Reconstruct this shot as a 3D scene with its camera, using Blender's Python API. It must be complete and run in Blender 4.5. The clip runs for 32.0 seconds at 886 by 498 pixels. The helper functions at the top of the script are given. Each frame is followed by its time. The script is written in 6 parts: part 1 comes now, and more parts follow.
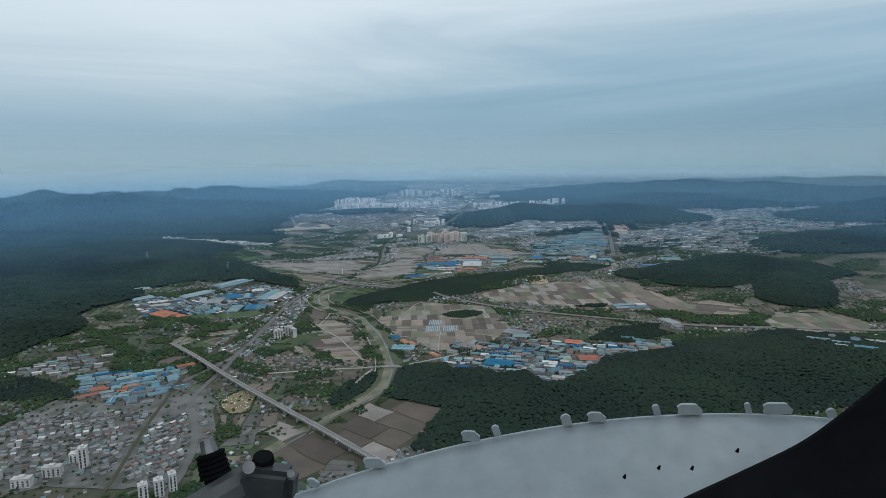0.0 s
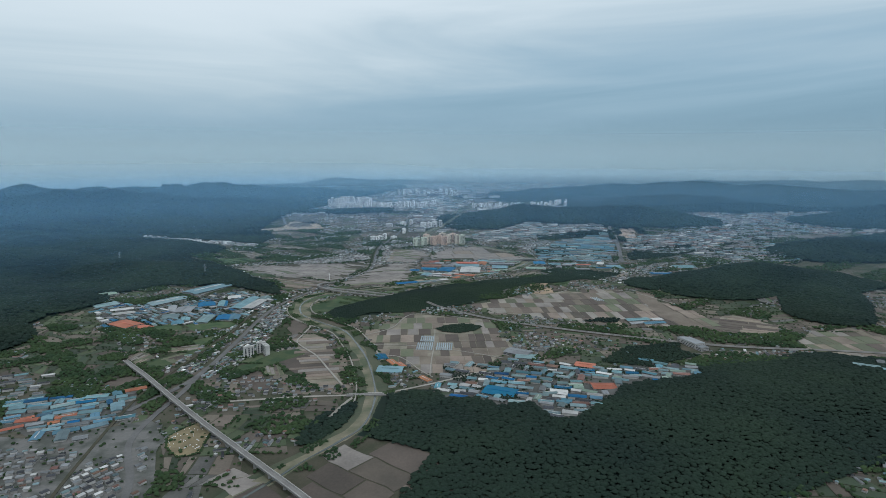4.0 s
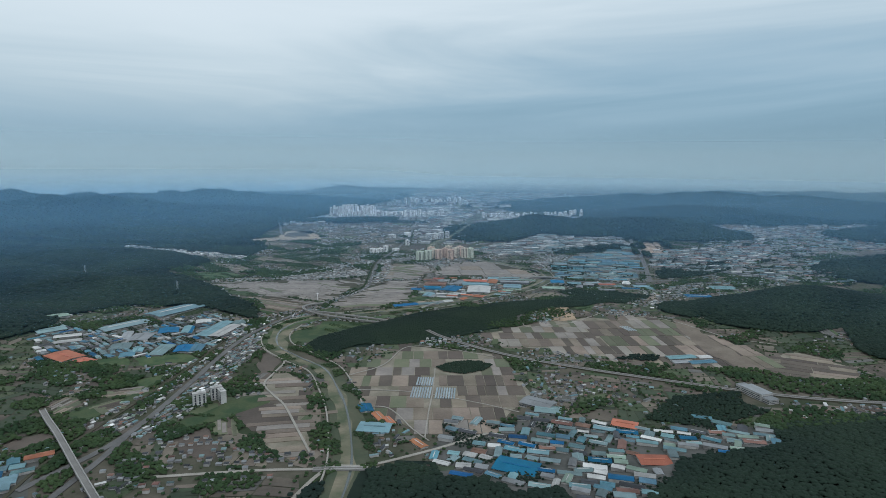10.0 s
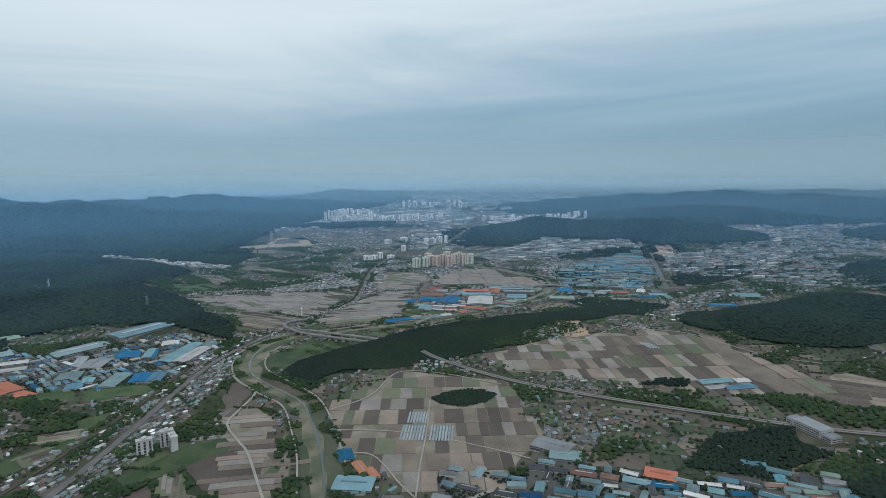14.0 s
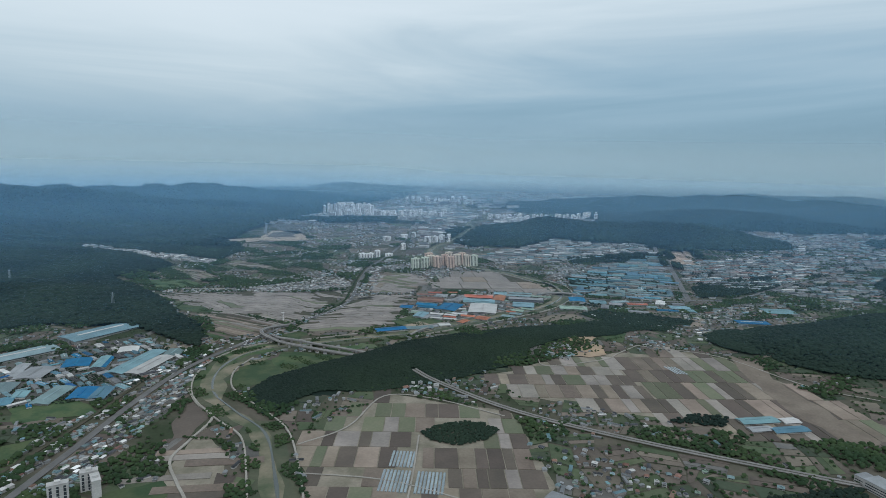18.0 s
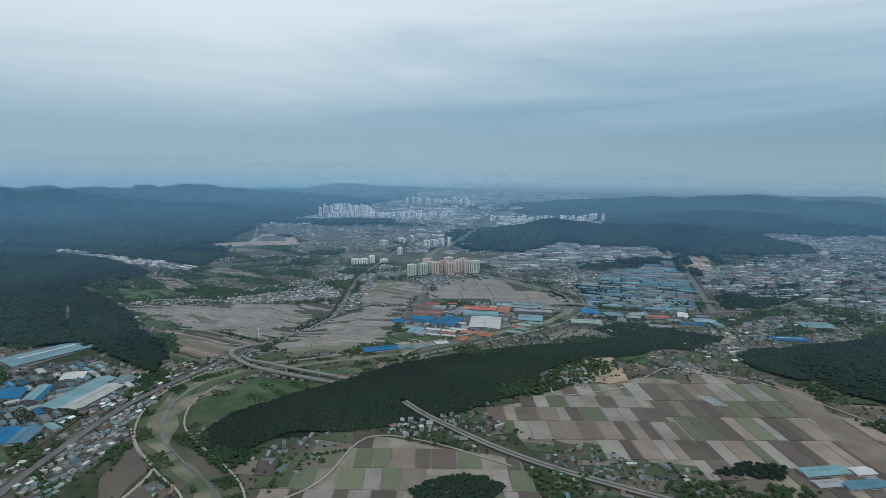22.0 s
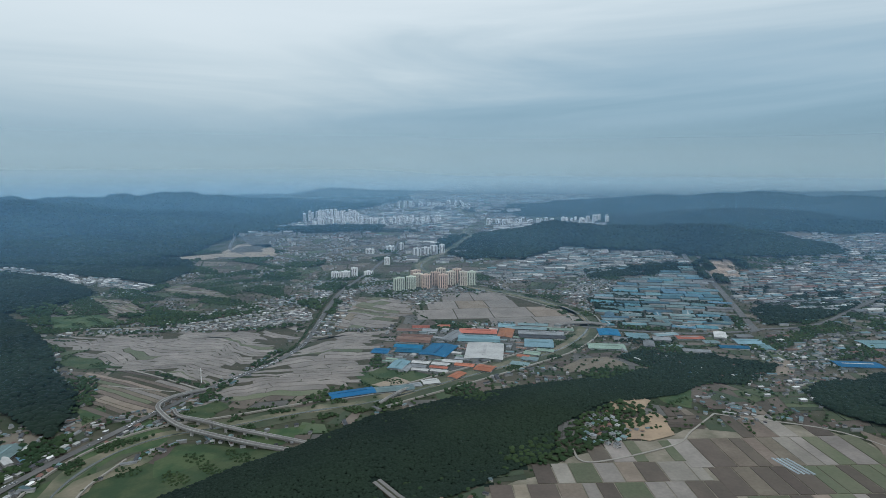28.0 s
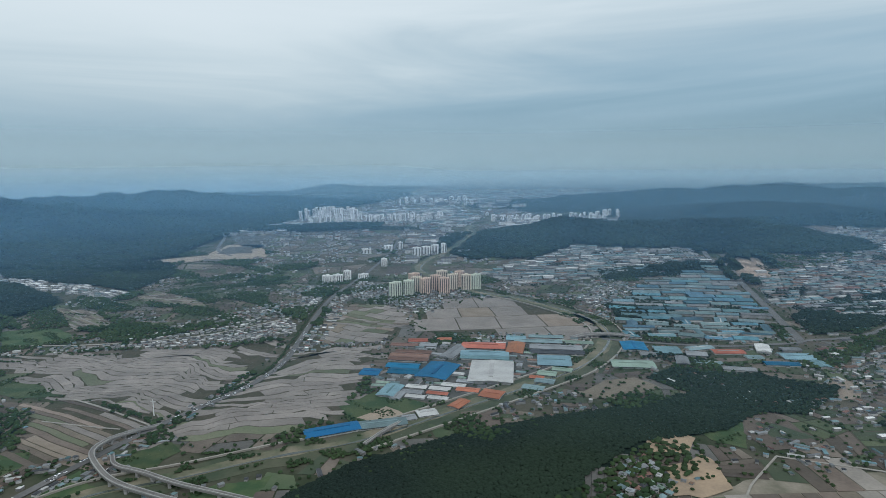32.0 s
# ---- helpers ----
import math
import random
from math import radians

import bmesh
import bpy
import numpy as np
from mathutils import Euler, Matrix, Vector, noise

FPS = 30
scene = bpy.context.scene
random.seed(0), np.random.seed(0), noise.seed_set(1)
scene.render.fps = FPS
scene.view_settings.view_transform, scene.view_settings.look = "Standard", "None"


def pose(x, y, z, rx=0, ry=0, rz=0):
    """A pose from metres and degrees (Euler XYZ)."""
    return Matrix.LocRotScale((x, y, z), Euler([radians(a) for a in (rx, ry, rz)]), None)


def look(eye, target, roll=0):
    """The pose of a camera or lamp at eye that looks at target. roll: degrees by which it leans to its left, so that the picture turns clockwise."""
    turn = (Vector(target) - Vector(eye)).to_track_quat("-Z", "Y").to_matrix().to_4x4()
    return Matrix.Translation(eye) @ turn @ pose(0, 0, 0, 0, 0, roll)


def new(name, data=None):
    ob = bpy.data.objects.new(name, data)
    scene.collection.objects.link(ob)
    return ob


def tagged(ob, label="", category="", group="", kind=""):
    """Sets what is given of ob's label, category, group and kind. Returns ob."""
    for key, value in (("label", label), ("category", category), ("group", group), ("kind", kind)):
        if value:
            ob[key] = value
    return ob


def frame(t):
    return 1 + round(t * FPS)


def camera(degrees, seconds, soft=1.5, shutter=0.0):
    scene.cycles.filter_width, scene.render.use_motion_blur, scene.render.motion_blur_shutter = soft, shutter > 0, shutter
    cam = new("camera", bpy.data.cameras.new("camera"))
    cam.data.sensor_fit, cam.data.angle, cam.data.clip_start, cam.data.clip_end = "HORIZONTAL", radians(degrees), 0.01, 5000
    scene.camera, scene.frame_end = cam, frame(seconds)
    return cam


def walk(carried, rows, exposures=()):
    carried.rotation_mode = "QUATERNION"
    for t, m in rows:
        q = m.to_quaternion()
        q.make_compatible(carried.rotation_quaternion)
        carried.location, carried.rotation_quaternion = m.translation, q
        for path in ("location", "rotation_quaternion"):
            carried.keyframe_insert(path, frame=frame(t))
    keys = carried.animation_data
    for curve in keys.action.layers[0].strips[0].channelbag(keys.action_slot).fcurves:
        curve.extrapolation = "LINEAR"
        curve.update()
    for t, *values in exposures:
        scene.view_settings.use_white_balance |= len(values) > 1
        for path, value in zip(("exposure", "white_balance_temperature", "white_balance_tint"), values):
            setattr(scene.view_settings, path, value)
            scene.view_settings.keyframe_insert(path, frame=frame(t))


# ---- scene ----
# The valley is laid out at about a quarter of life size, so that its whole depth
# stays within the camera's range: 1 m here is about 4 m on the ground.
cam = camera(72.56, 32.0, soft=0.8)
PATH = [
    (0, 0.00, 0.00, 189.40, 81.032, 0.706, 2.468),
    (0.5, 0.11, 9.58, 188.84, 80.887, 0.547, 2.405),
    (1, 0.22, 19.15, 188.27, 80.831, 0.220, 2.373),
    (1.5, 0.33, 28.72, 187.70, 80.779, -0.069, 2.327),
    (2, 0.43, 38.28, 187.13, 80.743, 0.095, 2.232),
    (2.5, 0.53, 47.83, 186.57, 80.818, -0.119, 2.259),
    (3, 0.63, 57.38, 186.00, 80.957, -0.282, 2.319),
    (3.5, 0.72, 66.92, 185.43, 80.971, -0.077, 2.343),
    (5.5, 1.05, 105.01, 183.16, 81.276, -0.136, 2.746),
    (6, 1.13, 114.52, 182.59, 81.397, -0.248, 2.789),
    (6.5, 1.20, 124.02, 182.03, 81.395, -0.256, 2.865),
    (7, 1.27, 133.51, 181.46, 81.355, -0.267, 2.920),
    (7.5, 1.33, 143.00, 180.89, 81.462, -0.181, 3.044),
    (8, 1.39, 152.48, 180.33, 81.499, -0.101, 3.108),
    (8.5, 1.45, 161.96, 179.76, 81.712, -0.242, 3.232),
    (9, 1.50, 171.43, 179.19, 81.728, -0.412, 3.315),
    (9.5, 1.55, 180.89, 178.62, 81.815, -0.400, 3.352),
    (10, 1.59, 190.35, 178.06, 81.795, -0.406, 3.410),
    (10.5, 1.63, 199.80, 177.49, 81.900, -0.463, 3.467),
    (11, 1.67, 209.24, 176.92, 81.769, -0.560, 3.528),
    (11.5, 1.71, 218.68, 176.35, 81.764, -0.625, 3.515),
    (12, 1.74, 228.11, 175.79, 81.870, -0.670, 3.571),
    (12.5, 1.76, 237.53, 175.22, 81.978, -0.260, 3.608),
    (13, 1.79, 246.95, 174.65, 82.129, 0.358, 3.519),
    (13.5, 1.81, 256.36, 174.08, 82.224, 0.361, 3.582),
    (14, 1.82, 265.76, 173.52, 82.052, 0.344, 3.366),
    (14.5, 1.84, 275.16, 172.95, 81.986, -0.159, 3.266),
    (16.5, 1.85, 312.68, 170.68, 81.676, -1.224, 3.632),
    (17, 1.84, 322.05, 170.11, 81.580, -1.163, 3.847),
    (17.5, 1.84, 331.41, 169.55, 81.560, -1.060, 3.941),
    (18, 1.82, 340.76, 168.98, 81.698, -1.363, 4.040),
    (18.5, 1.81, 350.11, 168.41, 81.734, -1.566, 4.046),
    (19, 1.79, 359.45, 167.84, 81.758, -1.854, 4.105),
    (19.5, 1.76, 368.78, 167.28, 81.714, -1.935, 4.170),
    (20, 1.74, 378.11, 166.71, 81.799, -1.976, 4.231),
    (20.5, 1.71, 387.43, 166.14, 81.836, -1.744, 4.222),
    (21, 1.67, 396.74, 165.58, 81.873, -1.519, 4.243),
    (21.5, 1.63, 406.05, 165.01, 81.828, -1.282, 4.231),
    (22, 1.59, 415.35, 164.44, 81.806, -1.208, 4.231),
    (22.5, 1.55, 424.64, 163.87, 81.817, -0.863, 4.198),
    (23, 1.50, 433.93, 163.31, 81.829, -0.547, 4.257),
    (23.5, 1.45, 443.21, 162.74, 81.877, 0.509, 4.377),
    (24, 1.39, 452.48, 162.17, 81.880, 1.374, 4.460),
    (24.5, 1.33, 461.75, 161.60, 81.955, 1.836, 4.554),
    (25, 1.27, 471.01, 161.04, 81.962, 1.813, 4.593),
    (25.5, 1.20, 480.27, 160.47, 82.011, 1.508, 4.516),
    (27.5, 0.90, 517.23, 158.20, 82.042, -0.092, 3.878),
    (28, 0.81, 526.45, 157.63, 82.105, -0.048, 3.731),
    (28.5, 0.72, 535.67, 157.07, 82.232, -0.293, 3.690),
    (29, 0.63, 544.88, 156.50, 82.324, -0.141, 3.689),
    (29.5, 0.53, 554.08, 155.93, 82.231, -0.314, 3.769),
    (30, 0.43, 563.28, 155.36, 82.097, -0.084, 3.827),
    (30.5, 0.33, 572.47, 154.80, 81.939, 0.256, 3.939),
    (31, 0.22, 581.65, 154.23, 81.781, 0.601, 4.014),
    (31.5, 0.11, 590.83, 153.66, 81.726, 0.798, 4.025),
    (32, 0.00, 600.00, 153.09, 81.719, 0.516, 4.055),
]

walk(cam, [(t, pose(x, y, z, rx, ry, rz)) for t, x, y, z, rx, ry, rz in PATH], [(0, 0.0, 5660, 8), (13, 0.0, 5650, 8), (25, 0.0, 5680, 8), (29, 0.0, 5740, 8), (32, 0.0, 5750, 8)])

# ---- sky and sun ----
SUN_EL, SUN_AZ = radians(52), radians(215)
world = bpy.data.worlds.new("sky")
scene.world = world
world.use_nodes = True


def link_nodes(tree, *pairs):
    for a, b in pairs:
        tree.links.new(a, b)


def build_sky(tree):
    n = tree.nodes
    n.clear()
    out = n.new("ShaderNodeOutputWorld")
    bg = n.new("ShaderNodeBackground")
    tc = n.new("ShaderNodeTexCoord")
    sep = n.new("ShaderNodeSeparateXYZ")
    up = n.new("ShaderNodeMath")
    up.operation, up.inputs[1].default_value = "MAXIMUM", 0.04
    comb = n.new("ShaderNodeCombineXYZ")
    sky = n.new("ShaderNodeTexSky")
    sky.sky_type, sky.sun_disc = "NISHITA", False
    sky.sun_elevation, sky.sun_rotation = SUN_EL, SUN_AZ
    sky.dust_density, sky.air_density = 3.0, 1.2
    dim = n.new("ShaderNodeVectorMath")
    dim.operation, dim.inputs[3].default_value = "SCALE", 0.075
    # an overcast veil: blue-grey at the horizon, brighter overhead
    veil = n.new("ShaderNodeValToRGB")
    veil.color_ramp.interpolation = "B_SPLINE"
    stops = ((0.0, (0.25, 0.37, 0.43)), (0.10, (0.30, 0.425, 0.485)), (0.25, (0.37, 0.49, 0.545)), (0.45, (0.53, 0.61, 0.62)), (0.70, (0.79, 0.82, 0.78)), (1.0, (0.83, 0.85, 0.81)))
    el = veil.color_ramp.elements
    for k, (at, c) in enumerate(stops):
        e = el[k] if k < 2 else el.new(at)
        e.position, e.color = at, (*c, 1)
    # long sheets of cloud: brighter and bluer streaks in the veil
    st = n.new("ShaderNodeMapping")
    st.inputs["Scale"].default_value = (1.0, 1.0, 8.0)
    st.inputs["Rotation"].default_value = (0, radians(-4), 0)
    st.inputs["Location"].default_value = (3.1, 0.4, 0.15)
    noi = n.new("ShaderNodeTexNoise")
    noi.inputs["Scale"].default_value, noi.inputs["Detail"].default_value = 1.3, 5
    noi.inputs["Roughness"].default_value, noi.inputs["Distortion"].default_value = 0.56, 0.6
    shift = n.new("ShaderNodeMapRange")
    shift.inputs[1].default_value, shift.inputs[2].default_value = 0.25, 0.75
    shift.inputs[3].default_value, shift.inputs[4].default_value = -0.24, 0.22
    rise = n.new("ShaderNodeMapRange")
    rise.clamp = True
    rise.inputs[1].default_value, rise.inputs[2].default_value = 0.0, 0.30
    fade = n.new("ShaderNodeMapRange")
    fade.interpolation_type = "SMOOTHSTEP"
    fade.inputs[1].default_value, fade.inputs[2].default_value = 0.0, 0.10
    mul = n.new("ShaderNodeMath")
    mul.operation = "MULTIPLY_ADD"
    # the cloud is thinner towards the west
    side = n.new("ShaderNodeMath")
    side.operation, side.inputs[1].default_value = "MULTIPLY_ADD", -0.16
    mix = n.new("ShaderNodeMix")
    mix.data_type = "RGBA"
    mix.inputs["Factor"].default_value = 0.88
    link_nodes(tree, (tc.outputs["Generated"], sep.inputs[0]), (sep.outputs[2], up.inputs[0]),
               (sep.outputs[0], comb.inputs[0]), (sep.outputs[1], comb.inputs[1]), (up.outputs[0], comb.inputs[2]),
               (comb.outputs[0], sky.inputs[0]), (sky.outputs[0], dim.inputs[0]),
               (tc.outputs["Generated"], st.inputs[0]), (st.outputs[0], noi.inputs["Vector"]),
               (noi.outputs[0], shift.inputs[0]), (sep.outputs[2], rise.inputs[0]), (sep.outputs[2], fade.inputs[0]),
               (shift.outputs[0], mul.inputs[0]), (fade.outputs[0], mul.inputs[1]), (rise.outputs[0], mul.inputs[2]),
               (sep.outputs[0], side.inputs[0]), (mul.outputs[0], side.inputs[2]), (side.outputs[0], veil.inputs[0]), (dim.outputs[0], mix.inputs["A"]), (veil.outputs[0], mix.inputs["B"]),
               (mix.outputs["Result"], bg.inputs[0]), (bg.outputs[0], out.inputs[0]))
    bg.inputs[1].default_value = 1.0


build_sky(world.node_tree)
sun = new("sun", bpy.data.lights.new("sun", "SUN"))
sun.data.energy, sun.data.angle, sun.data.color = 1.0, radians(12), (1.0, 0.96, 0.9)
sun.matrix_world = look((0, 0, 900), (900 * math.sin(-SUN_AZ) * -1, 900 * math.cos(SUN_AZ) * -1, 900 - 900 * math.tan(SUN_EL)))

# ---- materials ----
def make_mat(name, col, col2=None, scale=0.2, rough=0.85, metal=0.0, vary=0.0, island=False, bump=0.0, detail=6, fine=None, contrast=(0.35, 0.65)):
    """Two colours mixed by noise in metres, a finer grain, and a per-piece lightness."""
    m = bpy.data.materials.new(name)
    m.use_nodes = True
    t = m.node_tree
    n = t.nodes
    p = n["Principled BSDF"]
    p.inputs["Roughness"].default_value, p.inputs["Metallic"].default_value = rough, metal
    geo = n.new("ShaderNodeNewGeometry")
    noi = n.new("ShaderNodeTexNoise")
    noi.inputs["Scale"].default_value, noi.inputs["Detail"].default_value = scale, detail
    rng = n.new("ShaderNodeMapRange")
    rng.inputs[1].default_value, rng.inputs[2].default_value = contrast
    mix = n.new("ShaderNodeMix")
    mix.data_type = "RGBA"
    mix.inputs["A"].default_value = (*col, 1)
    mix.inputs["B"].default_value = (*(col2 or [c * 0.7 for c in col]), 1)
    fin = n.new("ShaderNodeTexNoise")
    fin.inputs["Scale"].default_value, fin.inputs["Detail"].default_value = fine or scale * 9, 4
    hsv = n.new("ShaderNodeHueSaturation")
    val = n.new("ShaderNodeMath")
    val.operation, val.inputs[1].default_value = "MULTIPLY_ADD", 0.5
    link_nodes(t, (geo.outputs["Position"], noi.inputs["Vector"]), (geo.outputs["Position"], fin.inputs["Vector"]),
               (noi.outputs[0], rng.inputs[0]), (rng.outputs[0], mix.inputs["Factor"]),
               (mix.outputs["Result"], hsv.inputs["Color"]), (hsv.outputs[0], p.inputs["Base Color"]),
               (fin.outputs[0], val.inputs[0]), (val.outputs[0], hsv.inputs["Value"]))
    val.inputs[2].default_value = 0.75
    if vary:
        if island:
            src = geo.outputs["Random Per Island"]
        else:
            src = n.new("ShaderNodeObjectInfo").outputs["Random"]
        mul = n.new("ShaderNodeMath")
        mul.operation, mul.inputs[1].default_value, mul.inputs[2].default_value = "MULTIPLY_ADD", vary, 0.75 - vary / 2
        link_nodes(t, (src, mul.inputs[0]), (mul.outputs[0], val.inputs[2]))
        hue = n.new("ShaderNodeMath")
        hue.operation, hue.inputs[1].default_value, hue.inputs[2].default_value = "MULTIPLY_ADD", 0.05 * vary, 0.5 - 0.025 * vary
        wob = n.new("ShaderNodeMath")
        wob.operation, wob.inputs[1].default_value = "MULTIPLY", 7.31
        fra = n.new("ShaderNodeMath")
        fra.operation = "FRACT"
        link_nodes(t, (src, wob.inputs[0]), (wob.outputs[0], fra.inputs[0]), (fra.outputs[0], hue.inputs[0]), (hue.outputs[0], hsv.inputs["Hue"]))
    if bump:
        b = n.new("ShaderNodeBump")
        b.inputs["Distance"].default_value, b.inputs["Strength"].default_value = bump, 0.6
        link_nodes(t, (fin.outputs[0], b.inputs["Height"]), (b.outputs[0], p.inputs["Normal"]))
    return m


M_GROUND = make_mat("dry_valley_ground", (0.100, 0.090, 0.071), (0.038, 0.050, 0.028), 0.02, 0.95, fine=0.35, detail=9, contrast=(0.40, 0.60))
M_FOREST = make_mat("forest_crowns", (0.0125, 0.0225, 0.0185), (0.021, 0.035, 0.0225), 0.009, 0.95, vary=0.12, island=True, fine=0.9)
M_SCRUB = make_mat("scrub_green", (0.021, 0.040, 0.019), (0.040, 0.062, 0.026), 0.03, 0.9, vary=0.35, island=True, fine=0.8)
M_FLOOR = make_mat("forest_floor", (0.010, 0.020, 0.017), (0.018, 0.028, 0.020), 0.02, 0.95, fine=0.5)
M_GRASS = make_mat("grass_green", (0.026, 0.056, 0.019), (0.055, 0.078, 0.030), 0.07, 0.95, vary=0.35, fine=0.6, contrast=(0.42, 0.58))
M_PADDY = make_mat("dry_paddy", (0.245, 0.218, 0.194), (0.175, 0.155, 0.139), 0.05, 0.9, vary=0.26, fine=0.5)
M_PLOT_PALE = make_mat("pale_dry_plot", (0.245, 0.220, 0.190), (0.185, 0.165, 0.143), 0.05, 0.9, vary=0.4, fine=0.6)
M_PLOT = make_mat("tilled_plot", (0.215, 0.177, 0.138), (0.150, 0.120, 0.092), 0.05, 0.9, vary=0.6, fine=0.6)
M_PLOT_DARK = make_mat("dark_tilled_plot", (0.094, 0.075, 0.060), (0.069, 0.056, 0.045), 0.05, 0.9, vary=0.5, fine=0.6)
M_PLOT_GREEN = make_mat("green_plot", (0.095, 0.108, 0.062), (0.120, 0.122, 0.078), 0.05, 0.9, vary=0.5, fine=0.6)
M_BUND = make_mat("paddy_bund", (0.078, 0.070, 0.053), (0.052, 0.055, 0.036), 0.08, 0.95, fine=0.9)
M_SAND = make_mat("bare_sand", (0.33, 0.265, 0.195), (0.24, 0.20, 0.155), 0.06, 0.95, fine=0.6)
M_BANK = make_mat("river_bank_grass", (0.080, 0.082, 0.050), (0.034, 0.052, 0.027), 0.04, 0.95, fine=0.5)
M_FIELD_PATH = make_mat("pale_field_path", (0.24, 0.21, 0.165), (0.13, 0.12, 0.085), 0.07, 0.95, fine=0.6)
M_CLAY = make_mat("bare_orange_clay", (0.36, 0.265, 0.175), (0.26, 0.195, 0.135), 0.06, 0.95, fine=0.6)
M_QUARRY = make_mat("quarried_slope", (0.33, 0.255, 0.20), (0.12, 0.10, 0.08), 0.06, 0.95, fine=0.4, contrast=(0.42, 0.60))
M_BED = make_mat("river_gravel", (0.19, 0.165, 0.115), (0.06, 0.078, 0.04), 0.06, 0.95, fine=0.6)
M_ROAD = make_mat("worn_asphalt", (0.130, 0.126, 0.122), (0.088, 0.086, 0.084), 0.06, 0.9, fine=1.0)
M_TRACK = make_mat("concrete_farm_road", (0.30, 0.28, 0.245), (0.24, 0.22, 0.19), 0.08, 0.9, fine=0.9)
M_CONC = make_mat("weathered_concrete", (0.33, 0.32, 0.30), (0.25, 0.24, 0.23), 0.15, 0.85, fine=1.5)
M_FARM = {k: make_mat(k + "_smallholding", c, d, 0.06, 0.92, vary=0.55, island=True, fine=0.7) for k, c, d in (
    ("brown", (0.095, 0.078, 0.061), (0.068, 0.055, 0.045)), ("tan", (0.148, 0.125, 0.098), (0.104, 0.087, 0.069)), ("green", (0.046, 0.068, 0.030), (0.070, 0.084, 0.044)),
    ("dark", (0.028, 0.044, 0.024), (0.042, 0.054, 0.030)), ("grey", (0.125, 0.12, 0.11), (0.08, 0.078, 0.072)))}
M_DECK = make_mat("grey_bridge_deck", (0.20, 0.19, 0.178), (0.15, 0.143, 0.135), 0.08, 0.9, fine=1.0)
M_FILM = make_mat("greenhouse_film", (0.26, 0.31, 0.33), (0.19, 0.23, 0.25), 0.3, 0.35, vary=0.35)
M_WATER = make_mat("river_water", (0.045, 0.058, 0.055), (0.060, 0.070, 0.058), 0.05, 0.18, fine=0.5)
M_YARD = make_mat("factory_yard", (0.088, 0.085, 0.079), (0.043, 0.047, 0.040), 0.05, 0.9, fine=0.5)
M_TOWN = make_mat("town_paving", (0.135, 0.130, 0.122), (0.062, 0.066, 0.056), 0.06, 0.9, fine=0.5, contrast=(0.42, 0.58))
M_STUBBLE = make_mat("ochre_stubble", (0.215, 0.175, 0.098), (0.150, 0.122, 0.070), 0.08, 0.95, fine=0.6)
M_WALL = make_mat("light_wall_paint", (0.44, 0.43, 0.41), (0.33, 0.32, 0.30), 0.15, 0.8, vary=0.45, fine=1.5)
M_WALLS = make_mat("light_wall_paint_far", (0.42, 0.41, 0.395), (0.24, 0.235, 0.225), 0.15, 0.8, vary=0.8, island=True, fine=1.5)
M_WALLS_GREY = make_mat("grey_wall_render_far", (0.36, 0.35, 0.335), (0.20, 0.195, 0.185), 0.15, 0.8, vary=0.8, island=True, fine=1.5)
M_GLASS = make_mat("window_glass", (0.035, 0.042, 0.050), (0.05, 0.06, 0.07), 0.5, 0.15, fine=3)
M_FLATS = {
    "green": make_mat("flat_pale_green", (0.60, 0.62, 0.50), (0.53, 0.55, 0.44), 0.2, 0.8, vary=0.15),
    "pink": make_mat("flat_salmon", (0.62, 0.46, 0.36), (0.56, 0.41, 0.32), 0.2, 0.8, vary=0.15),
    "cream": make_mat("flat_cream", (0.66, 0.57, 0.45), (0.58, 0.50, 0.395), 0.2, 0.8, vary=0.15),
    "grey": make_mat("flat_grey", (0.46, 0.45, 0.43), (0.38, 0.37, 0.355), 0.2, 0.8, vary=0.3),
    "white": make_mat("flat_white", (0.82, 0.80, 0.77), (0.74, 0.72, 0.70), 0.2, 0.8, vary=0.2),
}
ROOF_COLOURS = {
    "sky": ((0.165, 0.268, 0.298), "sky-blue"), "blue": ((0.018, 0.120, 0.245), "deep blue"), "teal": ((0.185, 0.255, 0.265), "faded teal"),
    "steel": ((0.105, 0.215, 0.275), "steel-blue"),
    "grey": ((0.245, 0.255, 0.262), "grey"), "pale": ((0.44, 0.435, 0.42), "pale grey"), "orange": ((0.37, 0.145, 0.085), "orange"),
    "white": ((0.66, 0.65, 0.63), "white"),
    "rust": ((0.20, 0.12, 0.095), "rust-brown"), "green": ((0.23, 0.30, 0.245), "pale green"), "dark": ((0.07, 0.074, 0.082), "dark slate"),
}
M_ROOF = {k: make_mat(k + "_sheet_roof", c, [x * 0.78 for x in c], 0.10, 0.62, vary=0.55, fine=1.2) for k, (c, _) in ROOF_COLOURS.items()}
M_ROOFS = {k: make_mat(k + "_sheet_roof_far", [x * (1.1 if k in ("pale", "white") else 0.80) for x in c], [x * (0.75 if k in ("pale", "white") else 0.50) for x in c], 0.10, 0.55, vary=0.75, island=True, fine=1.2) for k, (c, _) in ROOF_COLOURS.items()}
M_STEEL = make_mat("galvanised_steel", (0.45, 0.47, 0.48), (0.36, 0.38, 0.39), 2.0, 0.4, metal=0.6)
M_NOSE = make_mat("grey_aircraft_skin", (0.20, 0.225, 0.235), (0.165, 0.19, 0.205), 9.0, 0.5, fine=60)
M_RUBBER = make_mat("black_rubber", (0.003, 0.0034, 0.004), (0.006, 0.0064, 0.007), 25.0, 0.9, fine=120)
M_WIPER = make_mat("black_painted_metal", (0.012, 0.013, 0.015), (0.04, 0.045, 0.045), 30.0, 0.45, metal=0.3, fine=150)
